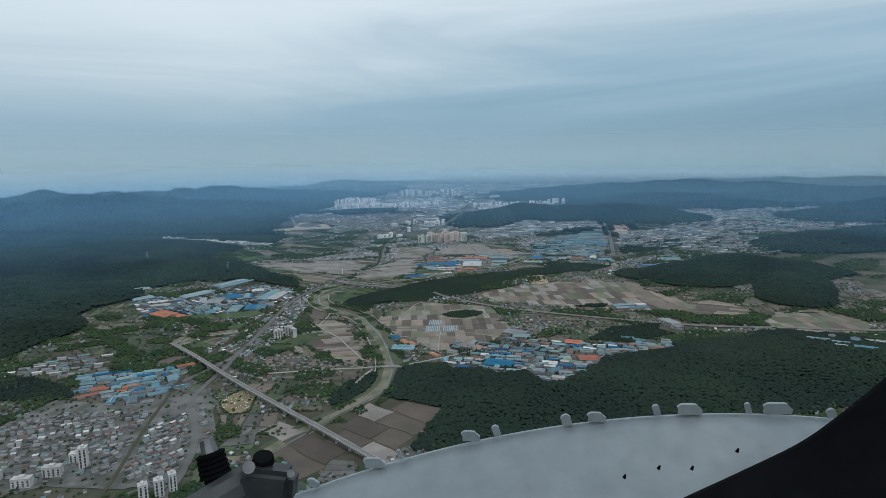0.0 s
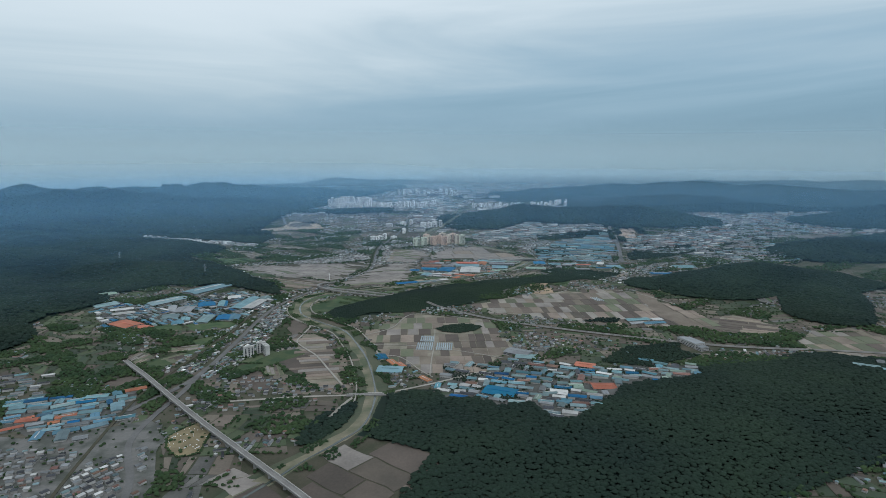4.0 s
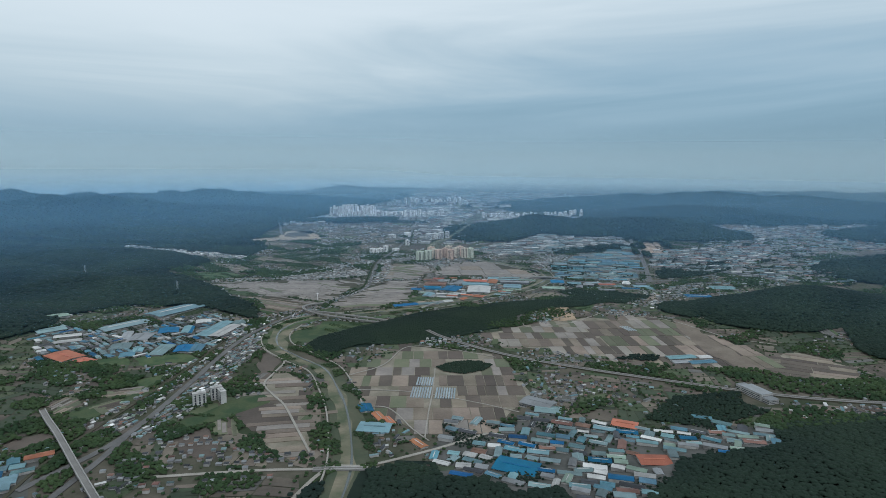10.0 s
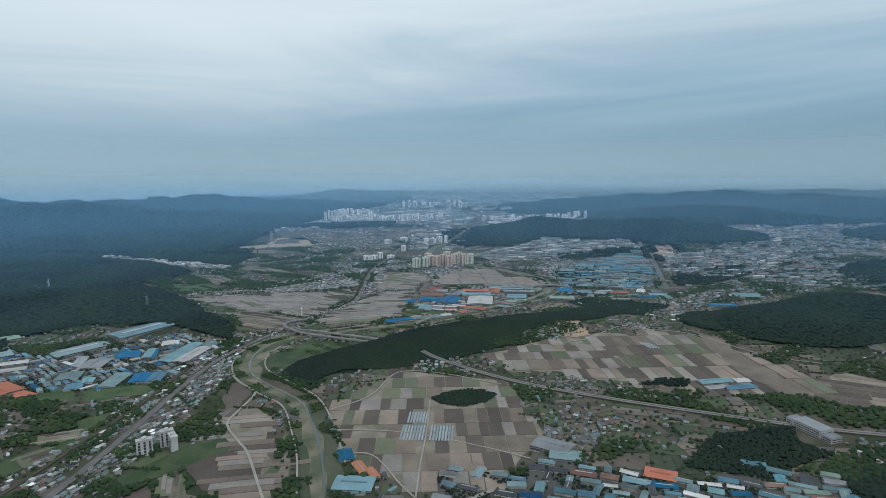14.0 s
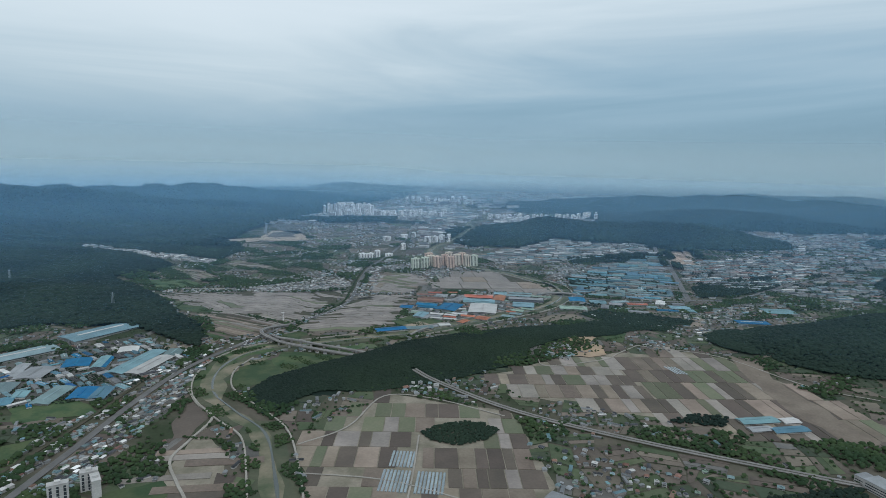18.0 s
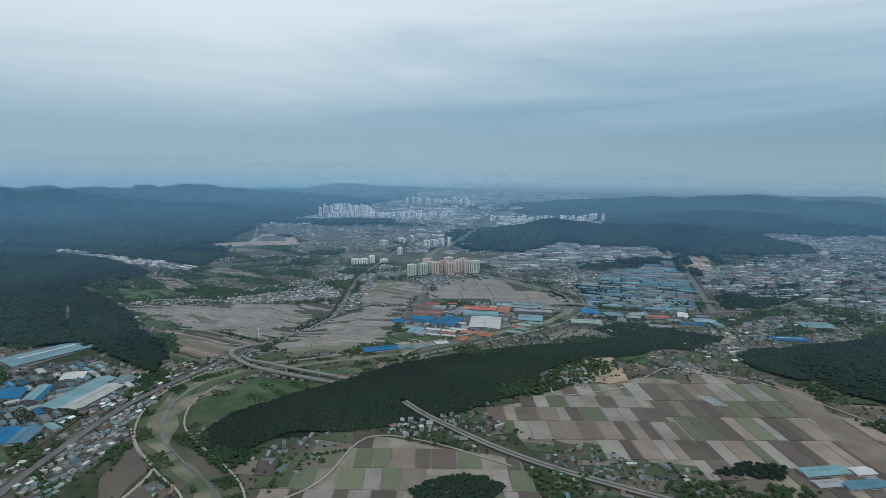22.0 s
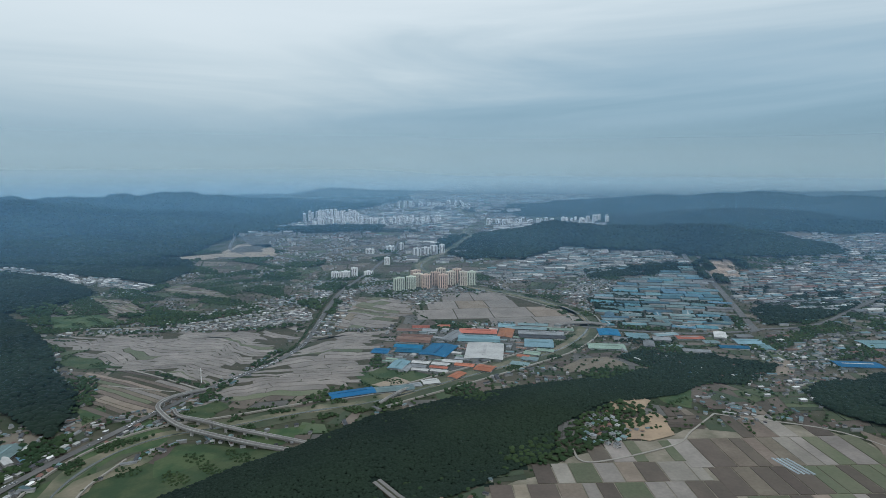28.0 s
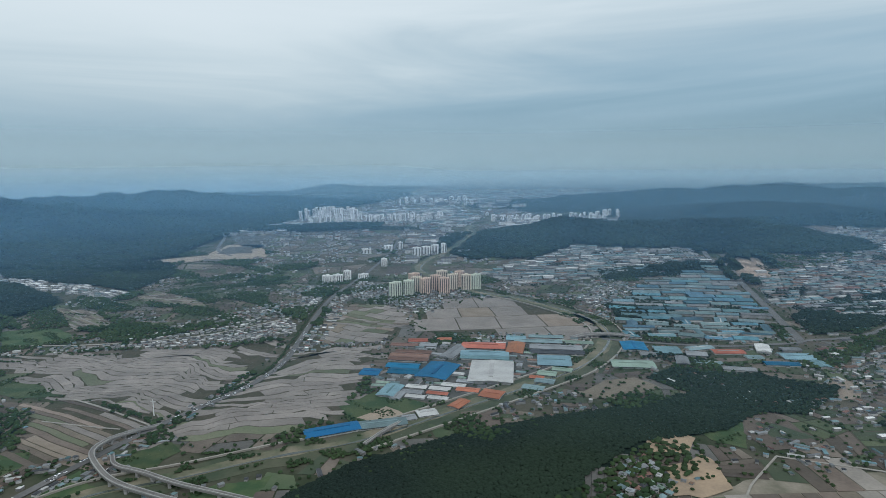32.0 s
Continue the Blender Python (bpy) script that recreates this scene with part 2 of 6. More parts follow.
M_BOLT = make_mat("dull_bolt_steel", (0.16, 0.16, 0.16), (0.09, 0.09, 0.09), 60.0, 0.35, metal=0.8)
M_CLIP = make_mat("pale_sealant_clip", (0.25, 0.28, 0.29), (0.20, 0.225, 0.235), 20.0, 0.5)
M_CAR = make_mat("car_paint", (0.72, 0.72, 0.72), (0.66, 0.66, 0.66), 1.0, 0.3, vary=1.2)


for dull in (M_FOREST, M_SCRUB, M_FLOOR, M_GROUND, M_BUND, *M_ROOF.values(), *M_ROOFS.values()):
    dull.node_tree.nodes["Principled BSDF"].inputs["Specular IOR Level"].default_value = 0.12
M_RUBBER.node_tree.nodes["Principled BSDF"].inputs["Specular IOR Level"].default_value = 0.03


def haze_sheet_mat(name, dens, low, high, tint):
    """A thin tinted sheet standing in for haze: lets most light through, scatters the rest, thickest half way up."""
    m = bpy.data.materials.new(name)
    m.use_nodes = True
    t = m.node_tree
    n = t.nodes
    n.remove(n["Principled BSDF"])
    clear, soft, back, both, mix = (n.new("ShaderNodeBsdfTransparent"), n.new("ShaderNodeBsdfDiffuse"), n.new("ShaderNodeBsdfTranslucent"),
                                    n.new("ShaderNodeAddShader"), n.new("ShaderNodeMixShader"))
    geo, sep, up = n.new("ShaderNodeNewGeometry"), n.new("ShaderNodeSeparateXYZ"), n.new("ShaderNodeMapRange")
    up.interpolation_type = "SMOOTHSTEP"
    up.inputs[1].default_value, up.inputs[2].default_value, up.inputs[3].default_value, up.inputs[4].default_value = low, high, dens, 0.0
    low_fade = n.new("ShaderNodeMapRange")
    low_fade.interpolation_type = "SMOOTHSTEP"
    low_fade.inputs[1].default_value, low_fade.inputs[2].default_value = -6, 55
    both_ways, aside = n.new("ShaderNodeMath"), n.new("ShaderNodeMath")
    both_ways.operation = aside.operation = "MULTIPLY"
    west = n.new("ShaderNodeMapRange")  # sheets tint more in the west, so its slopes look hazier
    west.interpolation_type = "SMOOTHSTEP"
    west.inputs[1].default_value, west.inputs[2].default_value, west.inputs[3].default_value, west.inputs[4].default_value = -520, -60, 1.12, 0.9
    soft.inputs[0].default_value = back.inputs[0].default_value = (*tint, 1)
    link_nodes(t, (geo.outputs["Position"], sep.inputs[0]), (sep.outputs[2], up.inputs[0]), (sep.outputs[2], low_fade.inputs[0]),
               (up.outputs[0], both_ways.inputs[0]), (low_fade.outputs[0], both_ways.inputs[1]), (both_ways.outputs[0], aside.inputs[0]),
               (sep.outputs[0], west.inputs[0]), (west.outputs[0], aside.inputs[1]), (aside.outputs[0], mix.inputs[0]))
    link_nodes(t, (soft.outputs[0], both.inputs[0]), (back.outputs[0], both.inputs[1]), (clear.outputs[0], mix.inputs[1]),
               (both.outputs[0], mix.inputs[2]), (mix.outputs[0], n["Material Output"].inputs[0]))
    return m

# sheets painting the haze: how far off each stands, how much it hides, between which heights it thins out, and its
# colour
HAZE_SHEETS = [(600, 0.06, 108, 150, (0.16, 0.30, 0.44)), (880, 0.095, 108, 150, (0.165, 0.32, 0.50)), (1180, 0.15, 108, 150, (0.165, 0.33, 0.525)), (1550, 0.155, 108, 153, (0.17, 0.345, 0.54)),
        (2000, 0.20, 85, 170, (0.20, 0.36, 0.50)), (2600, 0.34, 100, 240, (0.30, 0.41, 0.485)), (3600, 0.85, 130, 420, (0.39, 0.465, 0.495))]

# ---- building helpers ----
def mesh_of(name, verts, faces, material):
    me = bpy.data.meshes.new(name)
    me.from_pydata([tuple(v) for v in verts], [], faces)
    me.materials.append(material)
    return me


def part(name, bm, material, parent=None, label=""):
    """A bmesh or a ready mesh as ONE object under a thing or a part."""
    if isinstance(bm, bmesh.types.BMesh):
        me = bpy.data.meshes.new(name)
        bmesh.ops.recalc_face_normals(bm, faces=bm.faces)
        bm.to_mesh(me)
        bm.free()
        me.materials.append(material)
    else:
        me = bm
    ob = new(name, me)
    ob.parent = parent
    if label:
        ob["label"] = label
    return ob


def thing(name, label, category, group="", kind="", at=None):
    return tagged(at_pose(new(name), at), label, category, group, kind)


def at_pose(ob, m):
    if m is not None:
        ob.matrix_basis = m
    return ob


def box_bm(x0, x1, y0, y1, z0, z1, bm=None):
    bm = bm or bmesh.new()
    v = [bm.verts.new(p) for p in ((x0, y0, z0), (x1, y0, z0), (x1, y1, z0), (x0, y1, z0), (x0, y0, z1), (x1, y0, z1), (x1, y1, z1), (x0, y1, z1))]
    for f in ((3, 2, 1, 0), (4, 5, 6, 7), (0, 1, 5, 4), (1, 2, 6, 5), (2, 3, 7, 6), (3, 0, 4, 7)):
        bm.faces.new([v[i] for i in f])
    return bm


def rod_bm(a, b, r0, r1=None, sides=8, bm=None):
    bm = bm or bmesh.new()
    a, b = Vector(a), Vector(b)
    q = (b - a).to_track_quat("Z", "Y").to_matrix()
    rings = []
    for c, r in ((a, r0), (b, r0 if r1 is None else r1)):
        rings.append([bm.verts.new(c + q @ Vector((r * math.cos(2 * math.pi * i / sides), r * math.sin(2 * math.pi * i / sides), 0))) for i in range(sides)])
    for i in range(sides):
        j = (i + 1) % sides
        bm.faces.new((rings[0][i], rings[0][j], rings[1][j], rings[1][i]))
    bm.faces.new(rings[0][::-1])
    bm.faces.new(rings[1])
    return bm


# ---- the lie of the land ----
def seg_dist(x, y, ax, ay, bx, by):
    dx, dy = bx - ax, by - ay
    u = np.clip(((x - ax) * dx + (y - ay) * dy) / (dx * dx + dy * dy + 1e-9), 0, 1)
    return np.hypot(x - ax - u * dx, y - ay - u * dy), u


# crests of the hills: places with heights, and the half width of the slope
RIDGES = [
    ([(-1500, 1780, 42), (-1290, 1930, 55), (-1170, 2080, 43), (-1190, 2400, 50), (-1100, 2560, 18), (-1060, 2750, 24)], 700),
    ([(-1060, 2750, 24), (-960, 3050, 27), (-880, 3350, 14), (-850, 3700, 37), (-600, 3950, 22), (-300, 4200, 4)], 520),
    ([(-2800, 1700, 28), (-2000, 1800, 32), (-1500, 1780, 42)], 560),
    ([(-880, 960, 24), (-715, 1010, 25), (-565, 995, 18), (-450, 965, 9), (-370, 922, 2.5)], 88),
    ([(-1000, 1250, 24), (-640, 1225, 10), (-540, 1180, 4)], 120),
    ([(-1000, 620, 28), (-600, 640, 12), (-500, 620, 6)], 90),
    ([(-900, 800, 26), (-600, 790, 12), (-520, 780, 6)], 90),
    ([(-140, 745, 3.0), (-105, 790, 4.5), (-60, 830, 5.0), (0, 870, 4.5), (50, 915, 3.5), (120, 955, 2.5)], 48),
    ([(-30, 440, 6), (90, 440, 8), (210, 500, 9), (330, 540, 9), (420, 480, 12), (600, 430, 18)], 110),
    ([(270, 918, 3), (330, 905, 20), (420, 945, 24), (500, 950, 14), (540, 940, 3)], 90),
    ([(470, 900, 14), (440, 820, 12), (410, 760, 7)], 62),
    ([(-40, 1560, 2), (30, 1690, 14), (180, 1790, 29), (320, 1760, 25), (430, 1760, 36), (500, 1740, 22), (550, 1720, 6)], 190),
    ([(420, 2200, 18), (620, 2240, 44), (840, 2200, 50), (1100, 2260, 62), (1500, 2200, 58), (2200, 2100, 64)], 260),
    ([(180, 2650, 0), (330, 2700, 18), (520, 2720, 42), (900, 2720, 64), (1400, 2700, 68), (2600, 2500, 70)], 470),
    ([(640, 1190, 6), (740, 1230, 22), (900, 1260, 30), (1200, 1250, 36)], 130),
    ([(1000, 1700, 8), (1150, 1760, 40), (1500, 1700, 52), (2200, 1600, 55)], 190),
    ([(-480, 1900, 5), (-330, 1950, 7), (-190, 1960, 5)], 70),
    ([(240, 1440, 3), (290, 1450, 4), (345, 1330, 4), (420, 1290, 4)], 34),
    ([(344, 1425, 14), (366, 1462, 26)], 46),
]
WOODS_MID = [(-140, 708), (-162, 738), (-158, 775), (-128, 810), (-102, 838), (-70, 884), (-17, 921), (29, 942), (73, 957), (123, 980), (150, 988), (165, 960), (135, 932), (81, 912), (47, 875), (39, 842), (-8, 800), (-44, 777), (-75, 759), (-112, 749)]
# wooded ground at the foot of the western hills
WOODS_WEST = [(-1400, 330), (-430, 420), (-450, 520), (-440, 600), (-480, 700), (-475, 830), (-440, 872), (-400, 898), (-345, 896), (-300, 872), (-279, 860), (-257, 845), (-244, 840), (-262, 880), (-280, 911), (-322, 945), (-344, 975), (-385, 1020),
              (-440, 1070), (-470, 1090), (-540, 1140), (-500, 1185), (-530, 1240), (-600, 1330), (-740, 1385), (-1000, 1450), (-2400, 1500)]
WOODS_MOUNT = [(-2400, 1500), (-1000, 1420), (-740, 1402), (-640, 1362), (-555, 1333), (-490, 1315), (-425, 1285), (-430, 1400), (-500, 1490), (-540, 1700), (-540, 1850), (-500, 2100), (-450, 2655), (-300, 3400), (-280, 4200), (-3000, 4200)]


def height(x, y):
    x, y = np.asarray(x, float), np.asarray(y, float)
    h = np.zeros(np.broadcast(x, y).shape)
    for pts, w in RIDGES:
        best = np.zeros_like(h)
        for (ax, ay, az), (bx, by, bz) in zip(pts, pts[1:]):
            d, u = seg_dist(x, y, ax, ay, bx, by)
            k = np.clip(1 - (d / w) ** 2, 0, 1)
            best = np.maximum(best, (az + (bz - az) * u) * k * k * (3 - 2 * k) ** 0.3)
        h = np.maximum(h, best) + 0.25 * np.minimum(h, best)
    # behind the western crest the land falls away to the coast
    crest = np.interp(x, [-2800, -2000, -1500, -1290, -1180, -1060, -850, -300, -250], [1700, 1800, 1800, 1950, 2350, 2800, 3720, 4250, 9000])
    fall = np.clip((y - crest - 60) / 500, 0, 1)
    # gullies and spurs on the slopes
    wob = np.sin(x * 0.021 + 1.7 * np.sin(y * 0.013)) * np.sin(y * 0.017 + 1.3 * np.sin(x * 0.011)) + 0.5 * np.sin(x * 0.053 + y * 0.031) * np.sin(y * 0.047 - x * 0.02)
    calm = np.where((x > 300) & (y > 1950), 0.35, 1.0)
    calm = np.where((x < -330) & (y < 1500), 1.9, calm)
    return h * (1 + 0.17 * wob * calm + 0.10 * np.sin(x * 0.009 + y * 0.004) * np.sin(y * 0.012 - x * 0.007)) - 190 * fall * fall * (3 - 2 * fall)


def spaced(lo, hi, fine_lo, fine_hi, step, grow):
    a = list(np.arange(fine_lo, fine_hi + 0.1, step))
    s, v = step, fine_hi
    while v < hi:
        s *= grow
        v += s
        a.append(v)
    s, v = step, fine_lo
    while v > lo:
        s *= grow
        v -= s
        a.insert(0, v)
    return np.array(a)


def poly_mask(poly, x, y):
    r = np.zeros(len(x), bool)
    for (ax, ay), (bx, by) in zip(poly, poly[1:] + poly[:1]):
        if ay != by:
            r ^= ((ay > y) != (by > y)) & (x < (bx - ax) * (y - ay) / (by - ay) + ax)
    return r


GRID_X, GRID_Y = spaced(-6500, 6500, -640, 640, 9, 1.06), spaced(-3000, 6500, 240, 1800, 9, 1.05)
GRID_Z = height(*np.meshgrid(GRID_X, GRID_Y))
LIST_X, LIST_Y, LIST_Z = GRID_X.tolist(), GRID_Y.tolist(), GRID_Z.tolist()


def ground_z(x, y):
    """The ground's height at one place, as its sheet lies."""
    i, j = bisect_at(LIST_X, x), bisect_at(LIST_Y, y)
    u, v = (x - LIST_X[i]) / (LIST_X[i + 1] - LIST_X[i]), (y - LIST_Y[j]) / (LIST_Y[j + 1] - LIST_Y[j])
    a, b = LIST_Z[j], LIST_Z[j + 1]
    return (a[i] * (1 - u) + a[i + 1] * u) * (1 - v) + (b[i] * (1 - u) + b[i + 1] * u) * v


def bisect_at(a, x):
    lo, hi = 0, len(a) - 1
    while hi - lo > 1:
        m = (lo + hi) // 2
        if a[m] <= x:
            lo = m
        else:
            hi = m
    return lo


def build_ground():
    xs, ys, gz = GRID_X, GRID_Y, GRID_Z
    gx, gy = np.meshgrid(xs, ys)
    v = np.stack([gx.ravel(), gy.ravel(), gz.ravel()], 1)
    nx, ny = len(xs), len(ys)
    i = (np.arange(ny - 1)[:, None] * nx + np.arange(nx - 1)[None]).ravel()
    me = bpy.data.meshes.new("ground")
    me.from_pydata(v.tolist(), [], np.stack([i, i + 1, i + nx + 1, i + nx], 1).tolist())
    hz = gz.ravel()
    me.materials.append(M_GROUND)
    me.materials.append(M_FLOOR)
    wood = (hz > 1.6) | poly_mask(WOODS_MID, v[:, 0], v[:, 1]) | poly_mask(WOODS_WEST, v[:, 0], v[:, 1]) | poly_mask(WOODS_MOUNT, v[:, 0], v[:, 1])
    me.polygons.foreach_set("material_index", wood[i].astype(np.int32))
    me.polygons.foreach_set("use_smooth", np.ones(len(i), bool))
    tagged(new("ground", me), "dry grey-brown valley floor with wooded hills round it", "ground", kind="structure")


build_ground()


# ---- lines: roads, river ----
def smooth_line(pts, n=6):
    p = [Vector((*a, 0)) if len(a) == 2 else Vector(a) for a in pts]
    p = [2 * p[0] - p[1]] + p + [2 * p[-1] - p[-2]]
    out = []
    for a, b, c, d in zip(p, p[1:], p[2:], p[3:]):
        for k in range(n):
            t = k / n
            out.append(0.5 * (2 * b + (c - a) * t + (2 * a - 5 * b + 4 * c - d) * t * t + (3 * b - a - 3 * c + d) * t ** 3))
    out.append(p[-2])
    return out


def side_of(line, i):
    d = line[min(i + 1, len(line) - 1)] - line[max(i - 1, 0)]
    return Vector((d.y, -d.x, 0)).normalized()


def ribbon(line, width, z, thick=0.3, shift=0.0, wob=0.0, drape=True):
    """A strip along a line, with low side faces; its width may wander."""
    v, f = [], []
    for i, p in enumerate(line):
        s = side_of(line, i)
        w = width * (1 + wob * noise.noise(p * 0.045)) / 2
        c = p + s * (shift + wob * width * 0.25 * noise.noise(p * 0.03 + Vector((9, 4, 1))))
        h = ground_z(c.x, c.y) if drape else p.z
        for k, dz in ((-w, -thick), (-w, 0), (w, 0), (w, -thick)):
            v.append((c.x + s.x * k, c.y + s.y * k, h + z + dz))
    for i in range(len(line) - 1):
        for k in range(3):
            f.append((4 * i + k, 4 * i + k + 1, 4 * i + k + 5, 4 * i + k + 4))
    return v, f


KEEP_OFF = []  # lines that buildings and trees stay clear of


def strip(name, pts, width, z, material, label, category, thick=0.3, shift=0.0, wob=0.0, clear=None, n=6):
    line = smooth_line(pts, n)
    v, f = ribbon(line, width, z, thick, shift, wob)
    ob = new(name, mesh_of(name, v, f, material))
    tagged(ob, label, category, kind="structure")
    KEEP_OFF.append(([(p.x, p.y) for p in line[::3]] + [(line[-1].x, line[-1].y)], clear if clear is not None else width / 2 + 1.0))
    return line


MAIN = [(-245, 480), (-226, 545), (-228, 640), (-233, 716), (-232, 785), (-216, 850), (-197, 912), (-183, 946), (-164, 988), (-156, 1036), (-161, 1094), (-170, 1180), (-175, 1269), (-167, 1390), (-161, 1589), (-173, 1772)]
MAIN_LINE = strip("road", MAIN, 4.8, 0.55, M_ROAD, "grey asphalt trunk road with traffic running up the valley", "road")
strip("verge", [(x - 6.2, y) for x, y in MAIN[8:13]], 3.6, 0.3, M_BUND, "dark overgrown verge beside the trunk road", "verge", wob=0.4)
strip("farm_lane", [(-270, 960), (-241, 947), (-197, 924)], 1.4, 0.6, M_TRACK, "pale lane below the paddies", "road", clear=0.8)
strip("farm_lane", [(-266, 926), (-228, 920), (-212, 918)], 1.1, 0.6, M_TRACK, "pale lane to the mast", "road", clear=0.6)
strip("road", [(-172, 300), (-176, 340), (-190, 385), (-216, 430), (-222, 470), (-222, 517), (-226, 560)], 4.4, 0.5, M_ROAD, "grey asphalt road bending through the small town", "road")
strip("railway", [(-207, 290), (-213, 324), (-234, 410), (-252, 510), (-250, 583), (-246, 680), (-250, 760)], 2.2, 0.6, M_BUND, "dark single-track railway bed", "railway")
HIGHWAY = [(-50, 803), (17, 744), (83, 708), (173, 673), (247, 650), (330, 640), (420, 632), (560, 630)]
strip("embankment", HIGHWAY, 5.4, 0.9, M_BUND, "low grassy motorway embankment between the fields", "embankment", thick=1.0)
for side in (-1.55, 1.55):
    strip("highway", HIGHWAY, 1.9, 1.15, M_DECK, "grey concrete motorway carriageway on a low embankment", "road", thick=0.3, shift=side)
strip("road", [(264, 1108), (285, 1210), (306, 1312), (330, 1455), (354, 1600)], 7.5, 0.6, M_ROAD, "straight asphalt road past the industrial estate", "road")
strip("road", [(264, 1108), (200, 1095), (150, 1100), (100, 1112)], 4.5, 0.5, M_ROAD, "asphalt cross road by the canal bridge", "road")
strip("road", [(264, 1112), (340, 1140), (470, 1261), (640, 1390)], 4.5, 0.5, M_ROAD, "asphalt road beside a strip of trees", "road")
strip("road", [(-96, 470), (-84, 515), (-60, 520), (-30, 540), (10, 570)], 2.4, 0.5, M_TRACK, "pale concrete lane beside the works", "road")
strip("road", [(-180, 500), (-120, 512), (-84, 515)], 2.6, 0.5, M_TRACK, "pale concrete lane to the river bridge", "road")
strip("road", [(-400, 1070), (-330, 1078), (-250, 1110), (-180, 1190)], 2.6, 0.5, M_TRACK, "pale village lane above the paddies", "road")
strip("road", [(-640, 1900), (-560, 1850), (-480, 1640), (-420, 1560)], 6, 0.6, M_ROAD, "asphalt road across the cleared ground", "road")

RIVER = [(-130, 360), (-100, 408), (-82, 432), (-69, 460), (-72, 520), (-89, 590), (-108, 640), (-130, 685), (-160, 712), (-190, 745), (-205, 785), (-203, 822), (-185, 850), (-150, 868), (-108, 893), (-70, 912), (-20, 955), (30, 1000), (70, 1040), (98, 1090), (108, 1140), (95, 1188), (44, 1258), (-10, 1300), (-60, 1380), (-95, 1450), (-80, 1540), (-45, 1640), (-20, 1800), (-40, 2000), (20, 2150), (-30, 2350), (-80, 2700), (-60, 3100)]
strip("river_bank", RIVER, 24, 0.16, M_BANK, "olive and tan grassy flood bank of the river", "river bank", thick=0.1, wob=0.35, clear=14)
strip("river_bed", RIVER, 9.5, 0.30, M_BED, "dry gravel river bed with bare shoals", "river bed", thick=0.1, wob=0.7, shift=-2.0, clear=5)
strip("water", RIVER, 1.6, 0.42, M_WATER, "dark shallow river water", "water", thick=0.1, wob=0.8, shift=1.0, clear=4)
strip("levee_road", RIVER[3:15], 1.1, 1.2, M_TRACK, "pale concrete track on the river levee", "road", thick=1.0, shift=-13.5)
strip("levee_road", RIVER[5:12], 1.1, 1.2, M_TRACK, "pale concrete track on the far river levee", "road", thick=1.0, shift=14.0)
strip("levee_road", RIVER[15:24], 1.3, 1.2, M_TRACK, "pale levee track along the curving canal", "road", thick=1.0, shift=13.5)
strip("levee_road", RIVER[14:24], 1.3, 1.2, M_TRACK, "pale levee track by the factory estate", "road", thick=1.0, shift=-13.5)


strip("canal", [(-209, 747), (-190, 722), (-170, 702), (-169, 670), (-168, 645), (-152, 622), (-138, 604), (-117, 566), (-100, 535)], 1.6, 0.9, M_TRACK, "pale concrete irrigation channel round the plots", "canal", thick=0.7)
strip("farm_lane", [(-31, 560), (-32, 600), (-32, 640), (-34, 693)], 1.0, 0.6, M_TRACK, "pale concrete farm lane", "road", clear=0.6)
strip("farm_lane", [(-98, 640), (-46, 638), (0, 622), (33, 606)], 0.9, 0.6, M_TRACK, "pale concrete farm lane", "road", clear=0.6)
strip("farm_lane", [(-104, 672), (-80, 700), (-66, 752), (-30, 752), (20, 728)], 1.1, 0.6, M_TRACK, "pale lane along the foot of the wood", "road", clear=0.8)
strip("farm_lane", [(-84, 606), (-62, 606), (-40, 572), (-28, 556)], 1.0, 0.6, M_TRACK, "pale lane round the works", "road", clear=0.6)
strip("farm_lane", [(52, 852), (60, 835), (110, 858), (127, 878), (150, 905)], 1.1, 0.6, M_TRACK, "pale lane between the plots", "road", clear=0.8)
strip("farm_lane", [(150, 905), (215, 880), (262, 812), (300, 790)], 1.3, 0.6, M_TRACK, "pale dirt lane beside the plots", "road", clear=0.8)
COPSE = [(-33, 697), (-24, 708), (-8, 716), (8, 713), (16, 707), (8, 692), (-8, 682), (-26, 686)]
GLASS_LAND = [(-50, 625), (-31, 625), (-13, 626), (-13, 652), (-31, 654), (-31, 672), (-46, 672)]


def inside(poly, x, y):
    r = False
    for (ax, ay), (bx, by) in zip(poly, poly[1:] + poly[:1]):
        if (ay > y) != (by > y) and x < (bx - ax) * (y - ay) / (by - ay) + ax:
            r = not r
    return r


def clear_of(x, y, extra=0.0):
    for pts, d in KEEP_OFF:
        for (ax, ay), (bx, by) in zip(pts, pts[1:]):
            if min(ax, bx) - d - extra < x < max(ax, bx) + d + extra and min(ay, by) - d - extra < y < max(ay, by) + d + extra:
                if seg_dist(x, y, ax, ay, bx, by)[0] < d + extra:
                    return False
    return True


